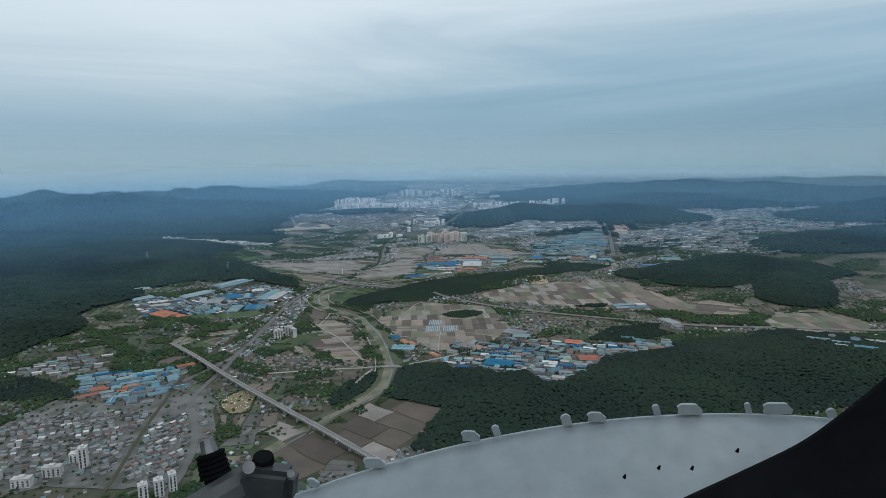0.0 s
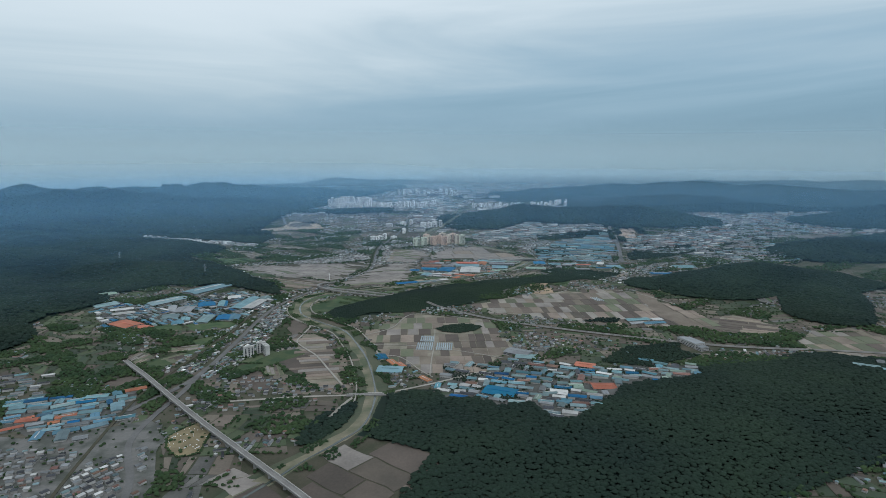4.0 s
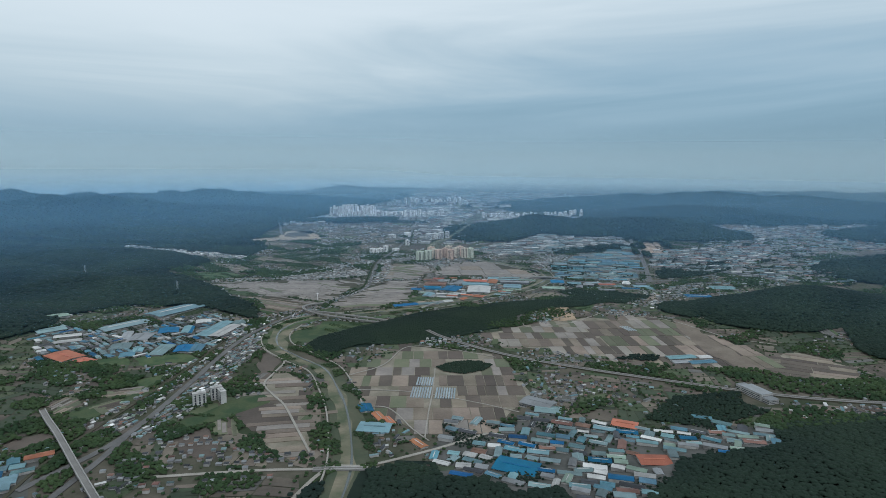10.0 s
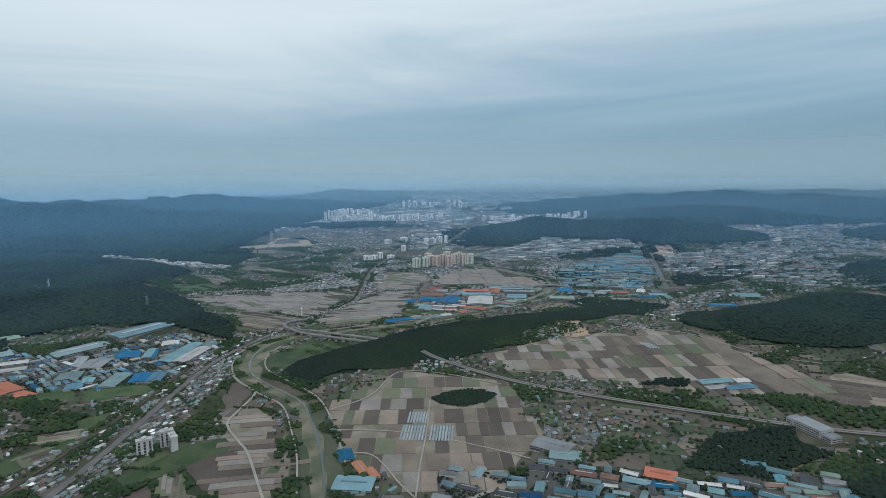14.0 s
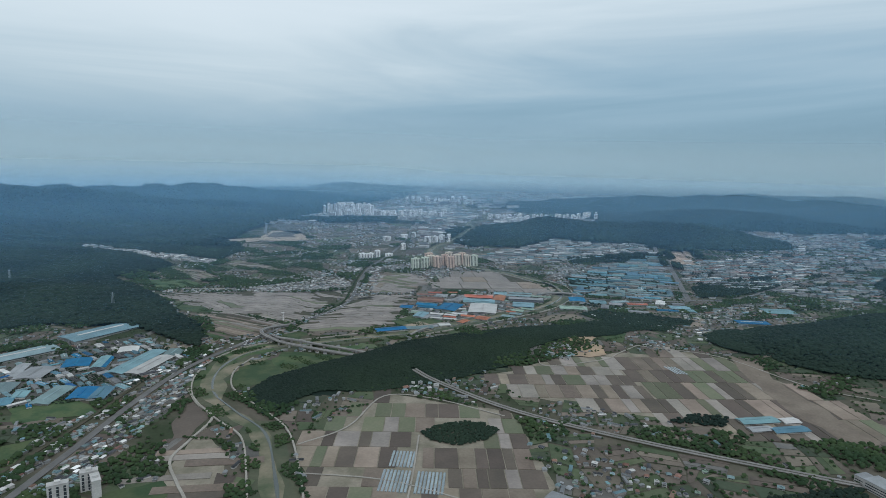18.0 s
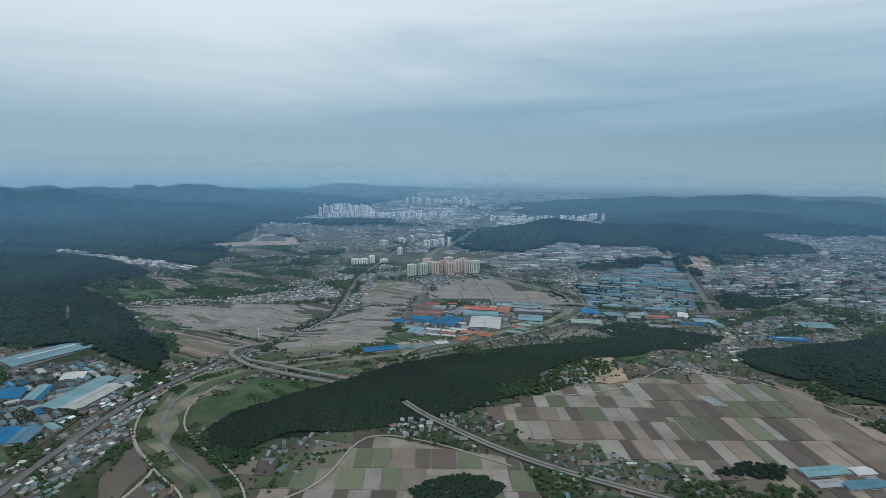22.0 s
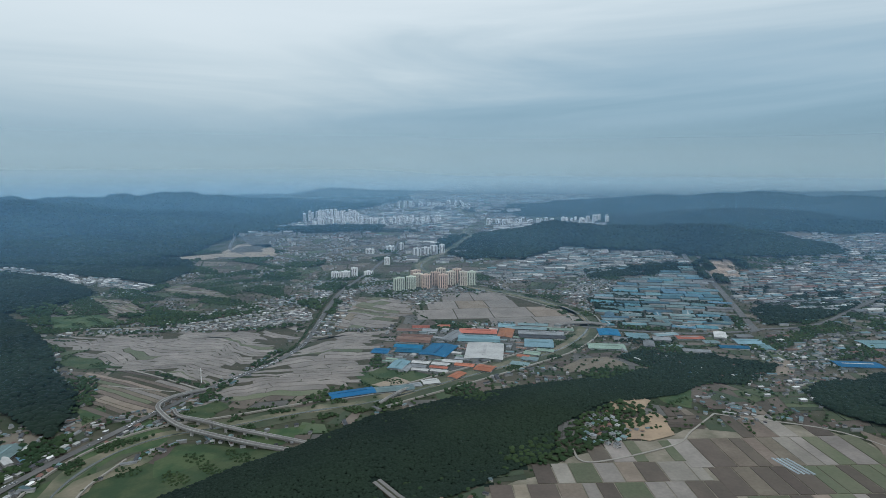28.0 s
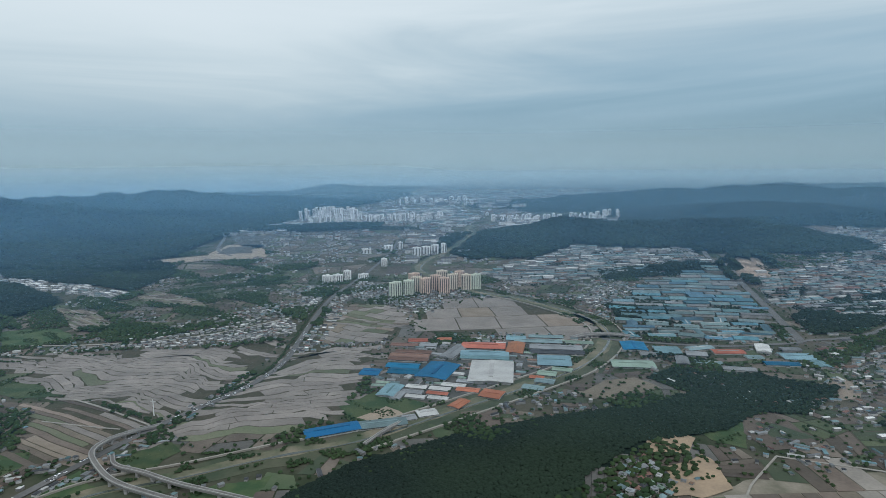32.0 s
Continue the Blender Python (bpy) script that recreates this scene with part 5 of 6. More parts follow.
def hamlets(x0, x1, y0, y1, step, size, cut, seed):
    """Loose farmhouses, sheds and greenhouses."""
    rnd = random.Random(seed)
    rg = np.random.default_rng(seed)
    gx, gy = np.meshgrid(np.arange(x0, x1, step), np.arange(y0, y1, step))
    x, y = (gx.ravel() + rg.uniform(-0.6, 0.6, gx.size) * step), (gy.ravel() + rg.uniform(-0.6, 0.6, gx.size) * step)
    ok = (height(x, y) < 2) & off_lines(x, y, size) & open_land(x, y) & ~poly_mask(WOODS_WEST, x, y) & ~poly_mask(WOODS_MOUNT, x, y) & ~poly_mask(WOODS_MID, x, y)
    ok &= (patch(x, y, 0.031, 4.0) - np.where((x < -250) & (y > 540) & (y < 740), 0.5, 0.0) + np.where((x < -230) & (y > 1110) & (y < 1500), -0.45, 0.0) + rg.uniform(-0.7, 0.7, len(x))) > cut
    for a, b in zip(x[ok], y[ok]):
        l = size * (rnd.uniform(0.8, 1.6) if rnd.random() < 0.8 else rnd.uniform(2.5, 4))
        far_building(rnd.choice(["pale" if rnd.random() < 0.5 or b > 900 else "dark", "grey", "grey", "dark", "teal", "sky", "rust", "grey", "dark"]), float(a), float(b), size * rnd.uniform(0.8, 1.2), l, size * rnd.uniform(0.45, 0.8), rnd.choice((0.3, 1.1, 1.9, -0.2)) + rnd.gauss(0, 0.2))


hamlets(-470, 540, 280, 1380, 5.5, 2.1, 0.38, 51)
hamlets(-430, 700, 1200, 1900, 9, 3.2, 0.45, 52)
hamlets(-420, 1200, 1700, 3300, 26, 9.0, 0.35, 53)

FAR_ROOFS.build("far_roofs", "close-packed %s roofs of far buildings", "roofs", M_ROOFS)
FAR_WALLS.build("far_walls", "%s walls of close-packed far buildings", "buildings", {"pale": M_WALLS, "grey": M_WALLS_GREY})


def flat_tower(colour, wide, deep, high, x, y, turn, label, group):
    """A slab of flats: body with recessed bays, floor lines, roof house."""
    root = thing("apartment_tower", label, "apartment tower", group, at=Matrix.Translation((x, y, ground_z(x, y))) @ Matrix.Rotation(radians(turn), 4, "Z"))
    part("wall", box_bm(-wide / 2, wide / 2, -deep / 2, deep / 2, -1, high), M_FLATS[colour], root)
    n = max(2, round(wide / 2.6))
    for i in range(n):
        c = -wide / 2 + wide * (i + 0.5) / n
        w = wide / n * 0.20
        for s in (-1, 1):
            part("window_bay", box_bm(c - w, c + w, s * deep / 2 - 0.06, s * deep / 2 + 0.06, 0.8, high - 0.8), M_GLASS, root)
    if y < 1500:
        floors = max(5, int(high / 1.8))
        for i in range(1, floors):
            z = high * i / floors
            part("balcony_band", box_bm(-wide / 2 - 0.03, wide / 2 + 0.03, -deep / 2 - 0.08, deep / 2 + 0.08, z - 0.14, z + 0.14), M_FLATS[colour], root)
    part("parapet", box_bm(-wide / 2 - 0.15, wide / 2 + 0.15, -deep / 2 - 0.15, deep / 2 + 0.15, high, high + 0.5), M_FLATS[colour], root)
    part("lift_house", box_bm(-wide * 0.15, wide * 0.15, -deep * 0.3, deep * 0.3, high + 0.5, high + 1.6), M_FLATS[colour], root)
    return root


rnd = random.Random(77)
for i, (c, x, y, w, h) in enumerate((("green", -108, 1268, 15, 23), ("green", -92, 1276, 13, 24), ("cream", -84, 1292, 13, 25), ("pink", -72, 1286, 14, 25), ("pink", -60, 1304, 13, 25), ("pink", -48, 1292, 13, 24),
                                  ("cream", -38, 1312, 13, 25), ("pink", -30, 1328, 12, 26), ("cream", -20, 1310, 12, 25), ("green", -8, 1316, 13, 24), ("cream", -54, 1330, 14, 26), ("pink", -90, 1312, 14, 26))):
    flat_tower(c, w * 0.92, 5, h * 0.74, -57 + (x + 57) * 0.9, y, 14 + rnd.uniform(-25, 25), {"green": "pale green", "pink": "salmon-pink", "cream": "cream"}[c] + " high-rise apartment tower in a tight cluster", "clustered flats")
for x, y, w, h in ((-203, 1350, 14, 13), (-190, 1352, 12, 14), (-180, 1362, 9, 19), (-162, 1375, 14, 9), (-150, 1470, 9, 16), (-168, 1620, 16, 14), (-150, 1640, 8, 18),
                   (-112, 1560, 13, 20), (-98, 1570, 13, 20), (-84, 1580, 13, 22), (-70, 1585, 9, 22), (-200, 1590, 16, 12)):
    flat_tower("white", w * 0.95, 5, h * 0.68, x, y, rnd.uniform(-10, 20), "white slab of flats at the town's edge", "white flats")
for i in range(26):
    flat_tower("white", 7.5, 6, rnd.uniform(27, 38), -470 + (i % 9) * 16 + rnd.uniform(-5, 5), 2120 + (i // 9) * 45 + rnd.uniform(-12, 12), rnd.uniform(-20, 20), "tall pale apartment tower under the far mountain", "far high-rise flats")
for i in range(44):
    flat_tower("white", rnd.uniform(6, 10), 6, rnd.uniform(14, 24), -430 + (i % 22) * 15 + rnd.uniform(-5, 5), 2040 + (i // 22) * 50 + (i % 22) * 4 + rnd.uniform(-15, 15), rnd.uniform(-25, 25), "pale apartment slab in the far new town", "far flats")
for i in range(30):
    flat_tower("white", rnd.uniform(6, 10), 6, rnd.uniform(13, 19), 15 + i * 11 + rnd.uniform(-5, 5), 2130 + rnd.uniform(-25, 40), rnd.uniform(-20, 20), "pale apartment slab behind the wooded hill", "far flats")
for i in range(22):
    flat_tower("white", rnd.uniform(8, 12), 8, rnd.uniform(16, 26), -300 + i * 12 + rnd.uniform(-8, 8), 2750 + rnd.uniform(-60, 120), rnd.uniform(-15, 15), "pale apartment slab far up the valley", "far flats")
flat_tower("grey", 9, 4, 10, -200, 600, 35, "pale grey slab of flats beside the trunk road", "white flats")
flat_tower("grey", 9, 4, 9, -187, 609, -50, "pale grey slab of flats round a court", "white flats")
flat_tower("grey", 8, 4, 10, -193, 613, 35, "pale grey slab of flats beside the trunk road", "white flats")
for x, y, w, h, t in ((-239, 338, 6, 17, 20), (-252, 328, 13, 8, 12), (-262, 316, 13, 7, 12), (-170, 312, 5, 15, 35), (-176, 308, 6, 13, 35), (-183, 304, 6, 12, 35), (-247, 345, 12, 8, 14), (-285, 322, 12, 7, 10)):
    flat_tower("grey", w * 0.8, 4.5, h * 0.8, x, y, t, "pale grey block of flats in the small town", "small town flats")

# ---- woods ----
PHI = (1 + 5 ** 0.5) / 2
ICO_V = np.array([(-1, PHI, 0), (1, PHI, 0), (-1, -PHI, 0), (1, -PHI, 0), (0, -1, PHI), (0, 1, PHI), (0, -1, -PHI), (0, 1, -PHI), (PHI, 0, -1), (PHI, 0, 1), (-PHI, 0, -1), (-PHI, 0, 1)]) / 1.9
ICO_F = np.array([(0, 11, 5), (0, 5, 1), (0, 1, 7), (0, 7, 10), (0, 10, 11), (1, 5, 9), (5, 11, 4), (11, 10, 2), (10, 7, 6), (7, 1, 8), (3, 9, 4), (3, 4, 2), (3, 2, 6), (3, 6, 8), (3, 8, 9), (4, 9, 5), (2, 4, 11), (6, 2, 10), (8, 6, 7), (9, 8, 1)])


ICO_F = ICO_F[ICO_V[ICO_F].mean(1)[:, 2] > -0.2]  # the undersides are never seen


def crowns(name, xy, size, material, label, category="forest", tall=0.6, seed=1):
    """Many tree crowns, each a jagged clump, as one piece of woodland."""
    rg = np.random.default_rng(seed)
    n = len(xy)
    if n == 0:
        return None
    s = size * rg.uniform(0.7, 1.25, n)
    a = rg.uniform(0, 6.28, n)
    v = ICO_V[None] * rg.uniform(0.72, 1.25, (n, 12, 1))
    x = v[..., 0] * np.cos(a)[:, None] - v[..., 1] * np.sin(a)[:, None]
    y = v[..., 0] * np.sin(a)[:, None] + v[..., 1] * np.cos(a)[:, None]
    z = v[..., 2] * tall
    p = np.stack([x * s[:, None] + xy[:, 0, None], y * s[:, None] + xy[:, 1, None], z * s[:, None] + (height(xy[:, 0], xy[:, 1]) + s * 0.75)[:, None]], -1).reshape(-1, 3)
    f = (ICO_F[None] + 12 * np.arange(n)[:, None, None]).reshape(-1, 3)
    me = bpy.data.meshes.new(name)
    me.vertices.add(len(p))
    me.vertices.foreach_set("co", p.astype(np.float32).ravel())
    me.loops.add(f.size)
    me.loops.foreach_set("vertex_index", f.astype(np.int32).ravel())
    me.polygons.add(len(f))
    me.polygons.foreach_set("loop_start", np.arange(0, f.size, 3, dtype=np.int32))
    me.update(calc_edges=True)
    me.polygons.foreach_set("use_smooth", np.ones(len(f), bool))
    me.materials.append(material)
    return tagged(new(name, me), label, category, kind="stuff")


def scatter(x0, x1, y0, y1, step, keep, seed):
    """Places on a jittered grid where keep says so."""
    rg = np.random.default_rng(seed)
    gx, gy = np.meshgrid(np.arange(x0, x1, step), np.arange(y0, y1, step))
    p = np.stack([gx.ravel(), gy.ravel()], 1) + rg.uniform(-0.5, 0.5, (gx.size, 2)) * step
    return p[keep(p[:, 0], p[:, 1])]


QUARRY = [(316, 1372), (321, 1404), (334, 1412), (341, 1458), (352, 1436), (372, 1452), (380, 1420), (366, 1392), (350, 1370)]


def wood(x, y, low):
    return ((height(x, y) > low) | poly_mask(WOODS_MID, x, y) | poly_mask(WOODS_WEST, x, y) | poly_mask(WOODS_MOUNT, x, y)) & off_lines(x, y) & open_land(x, y) & ~poly_mask(QUARRY, x, y)


crowns("forest", scatter(-220, 240, 690, 1040, 1.2, lambda x, y: poly_mask(WOODS_MID, x, y) & off_lines(x, y), 1), 1.15, M_FOREST, "dense dark pine wood on the low ridge in mid-valley", tall=0.5, seed=1)
crowns("forest", scatter(-1000, -235, 420, 1430, 3.5, lambda x, y: wood(x, y, 1.6), 2), 3.2, M_FOREST, "dense dark wood on the near western hills", tall=0.45, seed=2)
crowns("forest", scatter(-160, 720, 180, 640, 2.2, lambda x, y: wood(x, y, 1.6), 3), 1.95, M_FOREST, "dense dark wood on the low eastern hill", tall=0.32, seed=3)
crowns("forest", scatter(540, 1400, 1030, 1420, 5.0, lambda x, y: wood(x, y, 2.0), 7), 3.8, M_FOREST, "dark wooded hill beyond the eastern town", seed=7)
crowns("forest", scatter(190, 620, 690, 1080, 2.4, lambda x, y: wood(x, y, 2.0), 4), 2.5, M_FOREST, "dense dark wood on a rounded hill", tall=0.5, seed=4)
crowns("forest", scatter(-80, 1700, 1280, 2050, 7.0, lambda x, y: wood(x, y, 2.0), 5), 5.4, M_FOREST, "dark wooded hill behind the industrial estate", seed=5)
crowns("forest", scatter(-2000, -240, 1420, 2900, 9.5, lambda x, y: wood(x, y, 2.5) & (height(x, y) > -5), 6), 7.2, M_FOREST, "dark woods on the far western mountain", seed=6)
# scrub, hedges and garden trees on the valley floor
def low_ground(x, y, k, o, cut):
    return (height(x, y) < 2.2) & (patch(x, y, k, o) > cut) & off_lines(x, y) & open_land(x, y)


crowns("scrub", scatter(-480, 520, 280, 1400, 3.4, lambda x, y: low_ground(x, y, 0.037, 0.4, 0.50), 8), 1.7, M_SCRUB, "green copses between fields and houses", "scrub", seed=8)
crowns("scrub", scatter(-700, -150, 1080, 1620, 5.0, lambda x, y: low_ground(x, y, 0.03, 2.0, 0.50), 9), 2.9, M_SCRUB, "green tree belts among terraced gardens", "scrub", seed=9)
crowns("scrub", scatter(380, 1100, 900, 1700, 5.5, lambda x, y: low_ground(x, y, 0.028, 1.0, 0.3), 12), 2.4, M_SCRUB, "dark green copses below the eastern hill", "scrub", seed=12)
crowns("scrub", scatter(-470, 520, 280, 1400, 8.0, lambda x, y: (height(x, y) < 1.6) & off_lines(x, y) & open_land(x, y, False), 10), 1.15, M_SCRUB, "loose garden and street trees", "scrub", seed=10)


def hedge_places():
    rg = np.random.default_rng(3)
    p = []
    for a, b, cell in HEDGES:
        n = max(2, int((b - a).length / (1.5 if cell < 25 else 4)))
        for k in range(n):
            if rg.random() < 0.75:
                q = a.lerp(b, k / n)
                p.append((q.x + rg.normal(0, 0.5), q.y + rg.normal(0, 0.5)))
    return np.array(p)


crowns("hedgerow", hedge_places(), 1.15, M_SCRUB, "dark green hedges and tree lines along field edges", "hedge", seed=11)


def estate_trees(x, y):
    r = np.zeros(len(x), bool)
    for q in (FACT_E, FACT_F, FACT_G, FACT_H, FAR_EAST):
        r |= poly_mask(q, x, y)
    return r & off_lines(x, y) & (patch(x, y, 0.045, 0.9) > np.where(x > 330, 0.05, 0.30))


crowns("tree_belt", scatter(-20, 1100, 1040, 1720, 4.2, estate_trees, 14), 1.7, M_FOREST, "dark tree belts between the factory rows", "trees", seed=14)


def bank_trees(x, y):
    d = np.full(len(x), 1e9)
    for (ax, ay), (bx, by) in zip(RIVER[:24], RIVER[1:25]):
        d = np.minimum(d, seg_dist(x, y, ax, ay, bx, by)[0])
    return (d > 4.5) & (d < 16) & (patch(x, y, 0.11, 0.3) > 0.25)


crowns("bank_scrub", scatter(-230, 130, 400, 1320, 2.0, bank_trees, 15), 1.1, M_SCRUB, "low green scrub along the river banks", "scrub", seed=15)


def loose_woods(x, y):
    return (height(x, y) < 3) & (patch(x, y, 0.022, 3.1) > np.where(y > 1080, 0.40, np.where(x < -235, 0.18, 0.15))) & off_lines(x, y) & open_land(x, y) & (((x < -235) & (y > 430) & (y < 900)) | ((x < -210) & (y > 1080)) | ((x > 150) & (y < 720)))


crowns("scrub", scatter(-480, 560, 500, 1500, 3.6, loose_woods, 16), 2.0, M_SCRUB, "dark green thickets at the foot of the hills", "scrub", seed=16)


crowns("copse", scatter(-36, 18, 678, 720, 1.5, lambda x, y: poly_mask(COPSE, x, y), 17), 1.2, M_FOREST, "dark oval copse in the middle of the plots", "trees", seed=17)
WOODS_EAST = [[(-414, 489), (-381, 487), (-338, 468), (-317, 445), (-344, 437), (-373, 438)], [(100, 962), (194, 959), (239, 1005), (200, 1020), (154, 1005)], [(222, 945), (346, 948), (336, 913), (245, 898)], [(294, 1192), (380, 1270), (461, 1311), (428, 1222), (340, 1150), (285, 1130)],
              [(112, 1018), (140, 1040), (158, 1030), (196, 1030), (208, 1012), (190, 980), (133, 994)], [(123, 1231), (182, 1290), (190, 1207), (131, 1174)], [(153, 1435), (321, 1527), (304, 1426), (200, 1390), (157, 1370)], [(129, 732), (150, 746), (172, 744), (165, 728)], [(120, 600), (150, 640), (210, 660), (215, 620), (160, 590)]]
for k, poly in enumerate(WOODS_EAST):
    xs, ys = [p[0] for p in poly], [p[1] for p in poly]
    crowns("copse", scatter(min(xs), max(xs), min(ys), max(ys), 2.2 if min(ys) < 1000 else 3.2, lambda x, y: poly_mask(poly, x, y) & off_lines(x, y), 30 + k), 1.6 if min(ys) < 1000 else 2.4, M_FOREST, "dark copse among works and fields", "trees", seed=30 + k)


def works_trees(x, y):
    return (poly_mask(FACT_A, x, y) & (patch(x, y, 0.09, 0.5) > 0.12)) | (poly_mask(FACT_C, x, y) & (patch(x, y, 0.09, 0.5) > 0.2))


crowns("tree_belt", scatter(-460, 210, 430, 880, 2.4, works_trees, 18), 0.95, M_FOREST, "dark trees between the works halls", "trees", seed=18)


def verge_places():
    rg = np.random.default_rng(21)
    p = []
    for k in range(46, 72):
        a, s = MAIN_LINE[k], side_of(MAIN_LINE, k)
        for _ in range(14):
            q = a.lerp(MAIN_LINE[k + 1], rg.random()) - s * (6.0 + rg.normal(0, 0.7))
            p.append((q.x, q.y))
    return np.array(p)


crowns("hedgerow", verge_places(), 0.8, M_SCRUB, "dark hedge along the trunk road's verge", "hedge", seed=21)


def meadow_bushes(x, y):
    r = poly_mask(BEND, x, y)
    for q in MEADOWS:
        r |= poly_mask(q, x, y)
    return r & off_lines(x, y) & (patch(x, y, 0.13, 1.1) > 0.5)


crowns("scrub", scatter(-460, 160, 740, 1140, 2.2, meadow_bushes, 22), 0.8, M_SCRUB, "green bushes in the meadows", "scrub", seed=22)


def west_thickets(x, y):
    return (x < -95) & (y < 730) & (height(x, y) < 2) & (patch(x, y, 0.062, 2.3) > 0.45) & off_lines(x, y) & open_land(x, y)


crowns("scrub", scatter(-470, -95, 300, 730, 2.6, west_thickets, 23), 1.6, M_SCRUB, "green thickets between gardens and sheds", "scrub", seed=23)

def bale_hedge():
    rg = np.random.default_rng(31)
    p = []
    for (ax, ay), (bx, by) in zip(BALE_FIELD, BALE_FIELD[1:] + BALE_FIELD[:1]):
        n = int(math.hypot(bx - ax, by - ay) / 0.9)
        p += [(ax + (bx - ax) * k / n + rg.normal(0, 0.3), ay + (by - ay) * k / n + rg.normal(0, 0.3)) for k in range(n)]
    return np.array(p)


crowns("hedgerow", bale_hedge(), 0.8, M_SCRUB, "dark hedge round the mown field", "hedge", seed=31)

# ---- open ground, bare patches ----
for k, poly in enumerate(MEADOWS):
    land("grass_field", poly, M_GRASS, "bright green grass meadow among fields and banks", "grass field", z=0.215 + 0.005 * k, rag=7)
for poly in TILLED:
    land("tilled_field", poly, M_PLOT_DARK, "dark brown freshly tilled field", "field", z=0.17, rag=5)
for k, poly in enumerate(STRIPES):
    ob = land("farmland", poly, M_PLOT_GREEN, "narrow striped brown and green vegetable beds", "farmland", z=0.345, rag=3)
    plots(ob, poly, radians(24 + 30 * k), 14, 3.0, [M_PLOT, M_PADDY, M_PLOT_DARK, M_PLOT_GREEN], 0.3, 0, z=0.47, jag=0.3, seed=60 + k, free=False)
land("grass_field", BEND, M_GRASS, "rough grass and scrub inside the river bend", "grass field", z=0.14)
land("bare_ground", [(-206, 766), (-203, 798), (-180, 833), (-174, 824), (-190, 796), (-190, 768), (-176, 730), (-189, 741)], M_BED, "broad tan gravel wash in the river bend", "bare ground", z=0.36)
land("bare_ground", [(-76, 940), (-63, 960), (-51, 947), (-65, 935)], M_SAND, "bare sandy patch in the meadow", "bare ground", z=0.4)
land("bare_ground", [(62, 988), (82, 1010), (107, 1018), (118, 998), (90, 983), (67, 976)], M_PLOT, "tilled bare ground beside the levee", "bare ground", z=0.3)
land("bare_ground", [(153, 987), (176, 954), (181, 921), (152, 912), (145, 930)], M_PLOT_DARK, "dark tilled field below the copse", "bare ground", z=0.3)
land("bare_ground", [(226, 980), (237, 1023), (256, 1018), (240, 985)], M_PLOT, "brown tilled field", "bare ground", z=0.3)
land("bare_ground", [(81, 935), (97, 941), (111, 921), (104, 903), (89, 904)], M_CLAY, "bare sandy cutting at the wood's edge", "bare ground", z=0.6)
land("bare_ground", [(85, 880), (109, 904), (117, 895), (111, 875), (97, 861), (85, 862)], M_CLAY, "pale levelled building plot", "bare ground", z=0.6)
for poly in CLEARED:
    land("bare_ground", poly, M_SAND, "long strip of cleared sandy ground", "bare ground", z=0.5)
land("bare_ground", DIRT, M_PLOT, "long strip of tan dirt beside the plots", "bare ground", z=0.45)
land("car_park", [(-456, 1580), (-470, 1662), (-430, 1676), (-398, 1590)], M_YARD, "grey surfaced park on the cleared ground", "car park", z=0.62)
land("bare_ground", [(-540, 1830), (-430, 1640), (-400, 1660), (-440, 1840)], M_YARD, "levelled works site with bare ground", "bare ground", z=0.5)
land("quarry", QUARRY, M_QUARRY, "bare sandy quarry face on the hillside", "quarry", z=0.8, rag=14)


# ---- flyovers ----
def flyover(name, pts, width, label, piers):
    line = smooth_line(pts, 6)
    root = thing(name, label, "viaduct", kind="")
    v, f = ribbon(line, width, 0, 0.9, drape=False)
    part("deck", mesh_of("deck", v, f, M_DECK), M_DECK, root)
    for s in (-1, 1):
        v, f = ribbon(line, 0.5, 0.6, 0.7, shift=s * (width / 2 - 0.25), drape=False)
        part("parapet", mesh_of("parapet", v, f, M_CONC), M_CONC, root)
    for i in range(2, len(line) - 1, piers):
        p = line[i]
        if p.z > 2.0:
            part("pier", box_bm(p.x - 0.8, p.x + 0.8, p.y - 0.8, p.y + 0.8, -1, p.z - 0.8), M_CONC, root)
    return root


flyover("viaduct", [(-302, 576, 4), (-284, 558, 4.5), (-262, 537, 5), (-222, 497, 5), (-180, 456, 5), (-138, 417, 5), (-100, 382, 5), (-66, 350, 5), (-20, 308, 5)], 4.0, "long grey concrete viaduct on piers across the valley", 2)
flyover("flyover", [(-190, 925, 1.0), (-200, 912, 2.6), (-207, 898, 3.6), (-206, 884, 4), (-194, 870, 4), (-176, 856, 4), (-150, 846, 3.6), (-120, 838, 2.6), (-95, 834, 1.2)], 2.8, "curved concrete slip-road flyover above the trunk road", 3)
flyover("flyover", [(-196, 885, 2), (-186, 873, 3), (-168, 866, 3.6), (-146, 857, 3.6), (-118, 850, 2.6), (-95, 845, 1.2)], 2.3, "straight concrete slip-road flyover", 3)
flyover("bridge", [(74, 1112, 1.6), (90, 1118, 2.6), (110, 1120, 2.6), (128, 1116, 1.6)], 5.0, "low concrete road bridge over the canal", 3)
flyover("bridge", [(-66, 905, 1.5), (-58, 920, 2.2), (-50, 935, 1.5)], 1.8, "narrow concrete bridge over the river", 3)
flyover("bridge", [(-92, 513, 1.5), (-72, 514, 2.2), (-54, 516, 1.5)], 3.0, "concrete road bridge over the river", 3)


